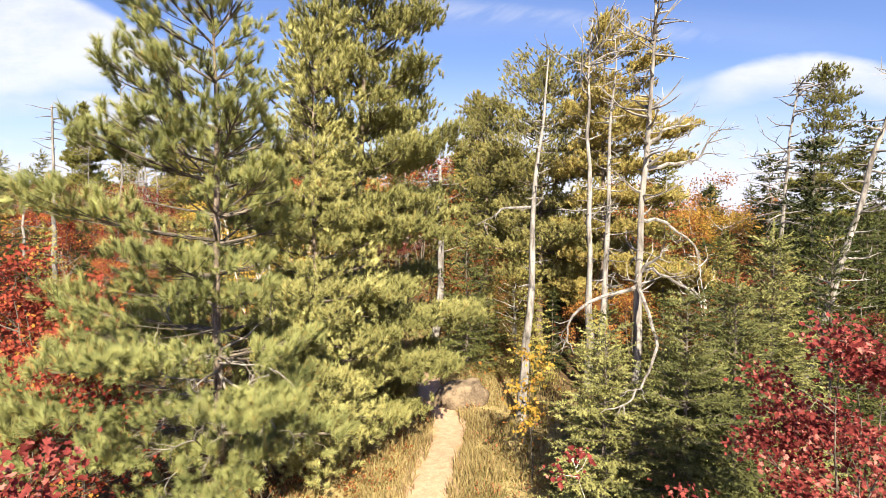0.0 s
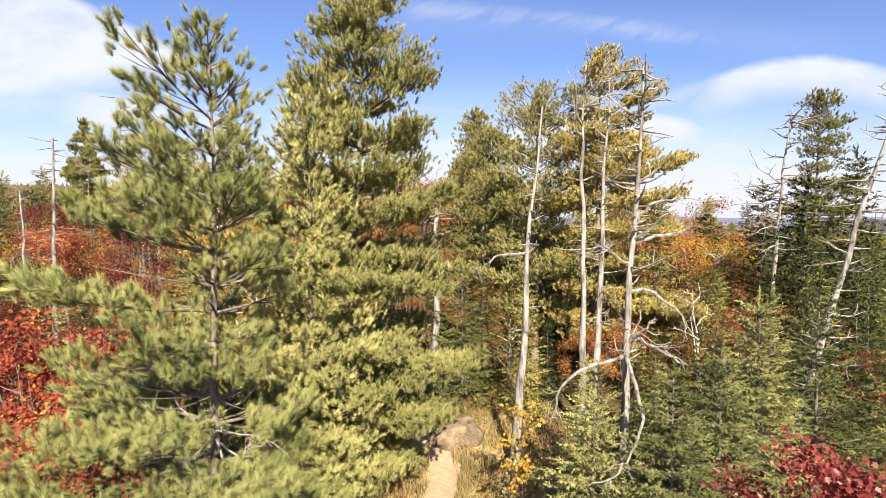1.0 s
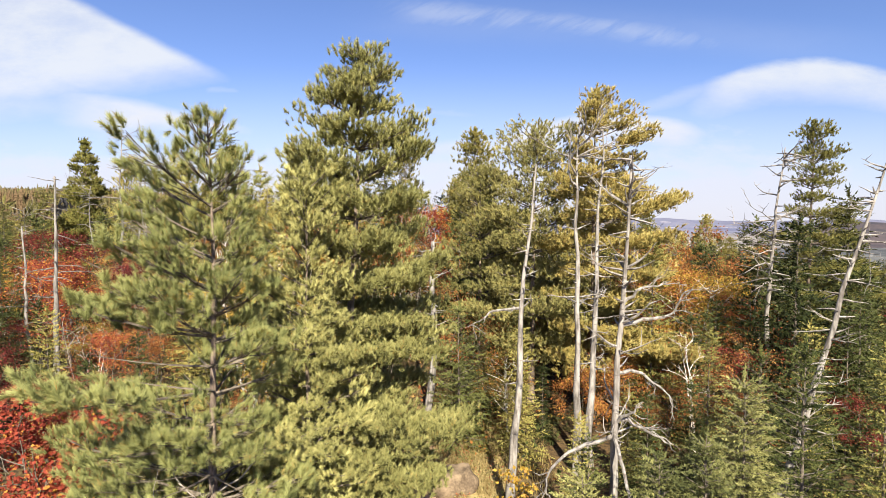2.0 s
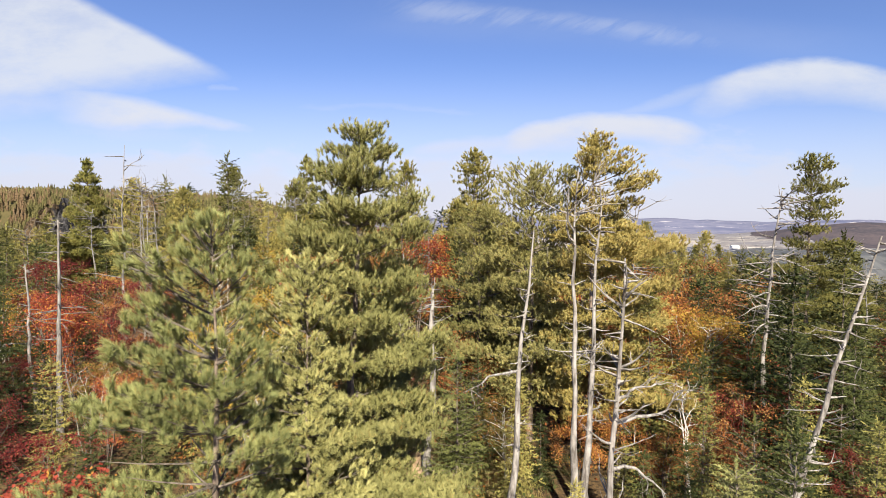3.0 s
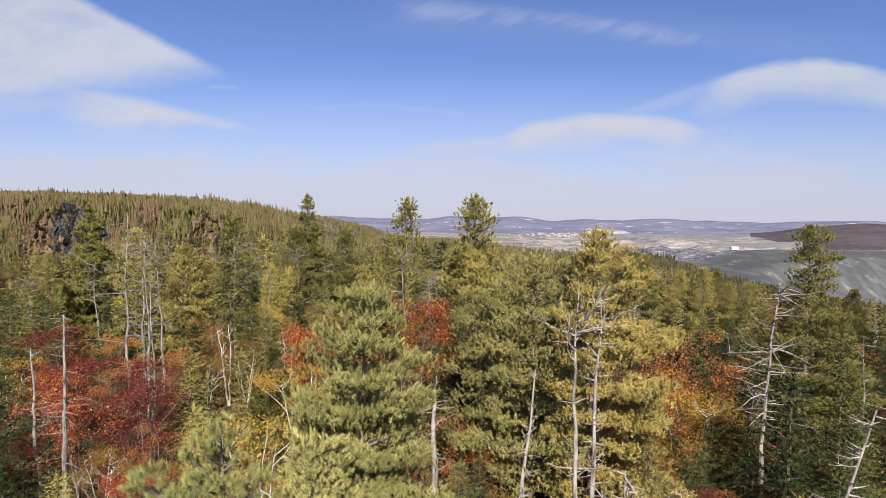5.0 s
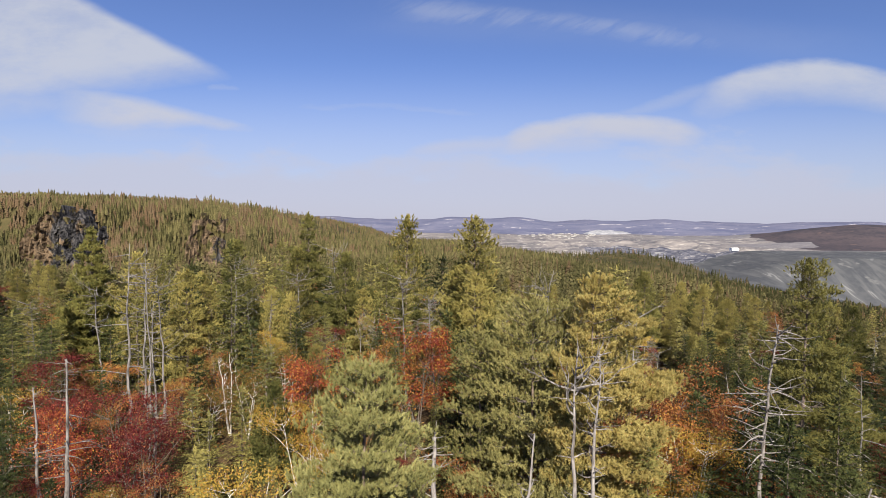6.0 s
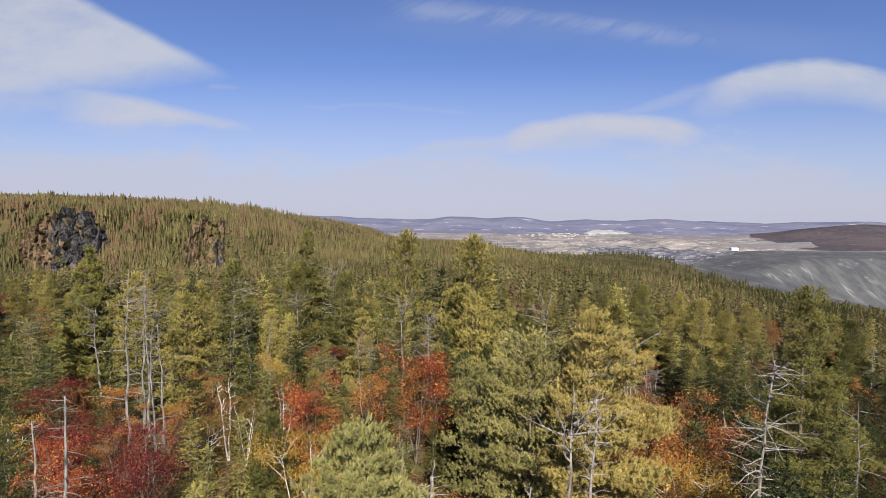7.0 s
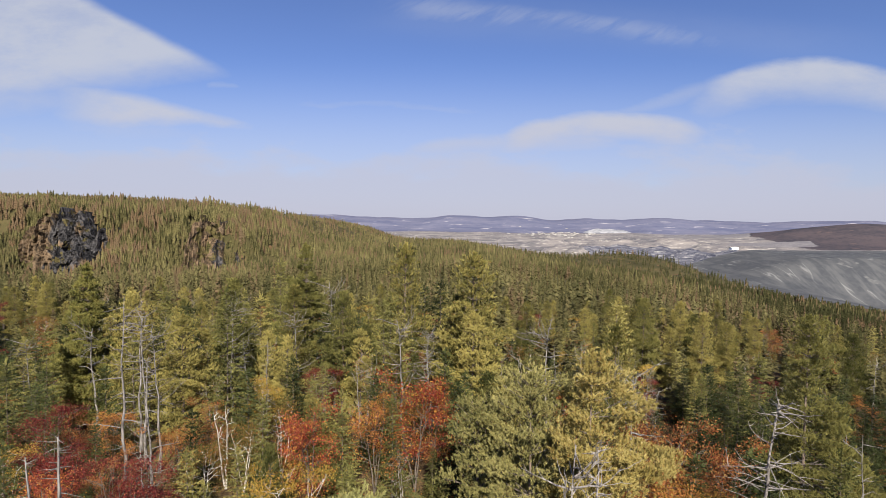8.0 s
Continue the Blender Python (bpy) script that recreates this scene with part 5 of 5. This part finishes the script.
def conifer(rng, boughs, wide):
    """A conifer of unit height out of drooping boughs, each with side twigs."""
    z = np.sort(rng.uniform(0.08, 0.97, boughs))
    a = np.arange(boughs) * 2.4 + rng.normal(0, 0.4, boughs)
    r = wide * (1 - z) ** 0.75 * rng.uniform(0.55, 1.25, boughs) + 0.014
    v = []
    for turn, size, off in ((0, 1.0, 0.0), (0.7, 0.62, 0.25), (-0.7, 0.62, 0.25), (0.25, 0.5, 0.6), (-0.3, 0.5, 0.55)):
        out = np.stack([np.cos(a + turn), np.sin(a + turn), -0.30 + rng.normal(0, 0.15, boughs)], 1)
        side = np.stack([-np.sin(a + turn), np.cos(a + turn), rng.normal(0, 0.4, boughs)], 1)
        root = np.stack([np.cos(a) * r * off, np.sin(a) * r * off, z - 0.25 * r * off + 0.02], 1)
        tip = root + out * (r * size)[:, None] * (1 - 0.5 * off)
        mid = root * 0.4 + tip * 0.6
        wing = side * (r * size * 0.22 + 0.006)[:, None]
        v.append(np.stack([root, mid + wing, tip, mid - wing], 1))
    v = np.concatenate(v)
    f = np.arange(len(v))[:, None, None] * 4 + np.array([[0, 1, 2], [0, 2, 3]])[None]
    return v.reshape(-1, 3), f.reshape(-1, 3)


def far_forest():
    rng = np.random.default_rng(17)
    geo = Geo()
    close_set = [conifer(rng, 72, rng.uniform(0.14, 0.20)) for _ in range(8)]
    near_set = [tuftree(rng, 44, rng.uniform(0.15, 0.22)) for _ in range(8)]
    mid_set = [spire(rng, 5, 8) for _ in range(8)]
    far_set = [spire(rng, 3, 6) for _ in range(5)]
    for near, far, count, templates, tall in ((58, 135, 900, close_set, 7.6), (126, 300, 4400, near_set, 7.0), (295, 620, 13500, mid_set, 7.2), (600, 1700, 25000, far_set, 7.6)):
        x, y = in_view(rng, count, near, far, 0.84)
        if near == 295:
            x, y = np.append(x, rng.uniform(-560, -60, 5000)), np.append(y, rng.uniform(425, 660, 5000))
            x, y = np.append(x, rng.uniform(-360, -150, 2400)), np.append(y, rng.uniform(440, 480, 2400))
        wave, chance = 6 * rough(x, y, 9, 5), rng.random(len(x))
        keep = (brow(x, y) < 1560) & ~((np.abs(x + 304) < 20 + 1.5 * wave) & (y > 434) & (y < 466) & (chance > 0.06)) & ~((np.abs(x + 187) < 16 + 1.2 * wave) & (y > 434) & (y < 466) & (chance > 0.42))
        x, y = x[keep], y[keep]
        k = len(x)
        h = tall * rng.uniform(0.55, 1.15, k) * (1 + 0.18 * rough(x, y, 45, 3)) * np.where(rng.random(k) < 0.06, 1.35, 1)
        h = h * (1 + 0.20 * ((x < -40) & (y > 475)))
        pos = np.stack([x, y, ground(x, y) - 0.3], 1)
        d = np.array([[0, 0, 1.0]]) + rng.normal(0, 0.03, (k, 3))
        scatter(geo, templates, pos, d, h, rng)
    tagged(new("far_forest", geo.mesh("far_forest", FAR_WOODS, True)), "dense conifer forest over the hills with autumn patches", "forest", kind="stuff")


far_forest()


# ---- cliffs on the hill ----
def cliff(name, cx, cy, wide, high, seed, low, rock):
    rng = np.random.default_rng(seed)
    m, k = 90, 60
    u, w = np.meshgrid(np.linspace(-1, 1, m), np.linspace(0, 1, k))
    x = cx + u * wide / 2
    step = np.floor(rough(x, 0 * x, 16, seed) * 2.2 + 1.6 * rough(x, w * 14, 15, seed + 1)) * 3.6
    slab = np.floor(rough(x + 3 * rough(x, w * high, 9, seed), 0 * x, 7, seed + 6) * 3.0) * 1.3
    ledge = np.floor(w * 5 + 1.1 * rough(x, w * high, 13, seed + 2)) * 2.6
    y = cy - 5 + ledge + step + slab + 0.6 * rough(x, w * high, 4.1, seed + 3) + 16 * np.abs(u) ** 3
    top = high * (1 - 0.42 * np.abs(u) ** 2.4 + 0.13 * rough(x, 0 * x, 13, seed + 4) + 0.07 * np.floor(2 * rough(x, 0 * x, 5, seed + 7)))
    z = low + w * top + 0.8 * rough(x, w * high, 4, seed + 5)
    v = np.stack([x, y, z], -1).reshape(-1, 3)
    back = np.stack([x[-1], y[-1] + 30, z[-1] - 2], -1)
    v = np.vstack([v, back])
    i, j = np.meshgrid(np.arange(k), np.arange(m - 1), indexing="ij")
    p = i * m + j
    f = np.concatenate([np.stack([p, p + 1, p + m + 1], -1).reshape(-1, 3), np.stack([p, p + m + 1, p + m], -1).reshape(-1, 3)])
    geo = Geo()
    geo.add(v, f)
    tagged(new(name, geo.mesh(name, rock)), "rugged rock face with ledges and cracks on the wooded hill", "cliff", "cliffs", "structure")


cliff("cliff", -304, 452, 76, 51, 3, -29, ROCK)
cliff("cliff", -187, 455, 54, 52, 5, -31, TAN_ROCK)


# ---- the mine in the valley ----
def block(geo, w, d, h, roof=0.0):
    x, y = w / 2, d / 2
    v = [(-x, -y, 0), (x, -y, 0), (x, y, 0), (-x, y, 0), (-x, -y, h), (x, -y, h), (x, y, h), (-x, y, h), (-x, 0, h + roof), (x, 0, h + roof)]
    f = [(0, 1, 5), (0, 5, 4), (1, 2, 6), (1, 6, 5), (2, 3, 7), (2, 7, 6), (3, 0, 4), (3, 4, 7), (4, 5, 9), (4, 9, 8), (6, 7, 8), (6, 8, 9), (5, 6, 9), (7, 4, 8)]
    geo.add(v, f)


def shed(x, y, w, d, h, turn, label, paint=WHITE_PAINT):
    house = thing("mine_building", label, "building", "mine buildings")
    walls, lid = Geo(), Geo()
    block(walls, w, d, h)
    v = [(-w / 2 - 1, -d / 2 - 1, h - 0.2), (w / 2 + 1, -d / 2 - 1, h - 0.2), (w / 2 + 1, 0, h + d * 0.16), (-w / 2 - 1, 0, h + d * 0.16), (w / 2 + 1, d / 2 + 1, h - 0.2), (-w / 2 - 1, d / 2 + 1, h - 0.2)]
    lid.add(v, [(0, 1, 2), (0, 2, 3), (3, 2, 4), (3, 4, 5)])
    part("wall", walls, paint, house)
    part("roof", lid, paint, house)
    house.matrix_basis = put(x, y, turn, 1.0, 2)


shed(1275, 2480, 34, 20, 15, 12, "large white industrial building in the mined valley")
shed(1215, 2470, 26, 14, 7, 8, "low white industrial shed in the mined valley")
rt = np.random.default_rng(77)
for _ in range(70):
    shed(rt.normal(780, 150), rt.normal(3900, 190), rt.uniform(7, 20), rt.uniform(7, 11), rt.uniform(4, 7), rt.uniform(-40, 40), "small pale building of a distant mining town", TOWN_WALL)


def pale_heap():
    geo = Geo()
    m, k = 60, 14
    a, s = np.meshgrid(np.linspace(0, 2 * np.pi, m, endpoint=False), np.linspace(0, 1, k))
    r = s * 215 * (1 + 0.12 * rough(np.cos(a) * 3, np.sin(a) * 3, 1.5, 2))
    x, y = 1235 + np.cos(a) * r, 4250 + np.sin(a) * r * 0.7
    z = -68 + 46 * np.minimum(1.0, 1.35 * (1 - s ** 1.3)) * (0.80 + 0.28 * rough(x, y, 150, 4))
    i, j = np.meshgrid(np.arange(k - 1), np.arange(m), indexing="ij")
    p, q = i * m + j, i * m + (j + 1) % m
    geo.add(np.stack([x, y, z], -1), np.concatenate([np.stack([p, p + m, q + m], -1).reshape(-1, 3), np.stack([p, q + m, q], -1).reshape(-1, 3)]))
    tagged(new("tailings_heap", geo.mesh("tailings_heap", PALE_HEAP, True)), "pale grey cone of mine tailings in the valley", "heap", kind="structure")


pale_heap()
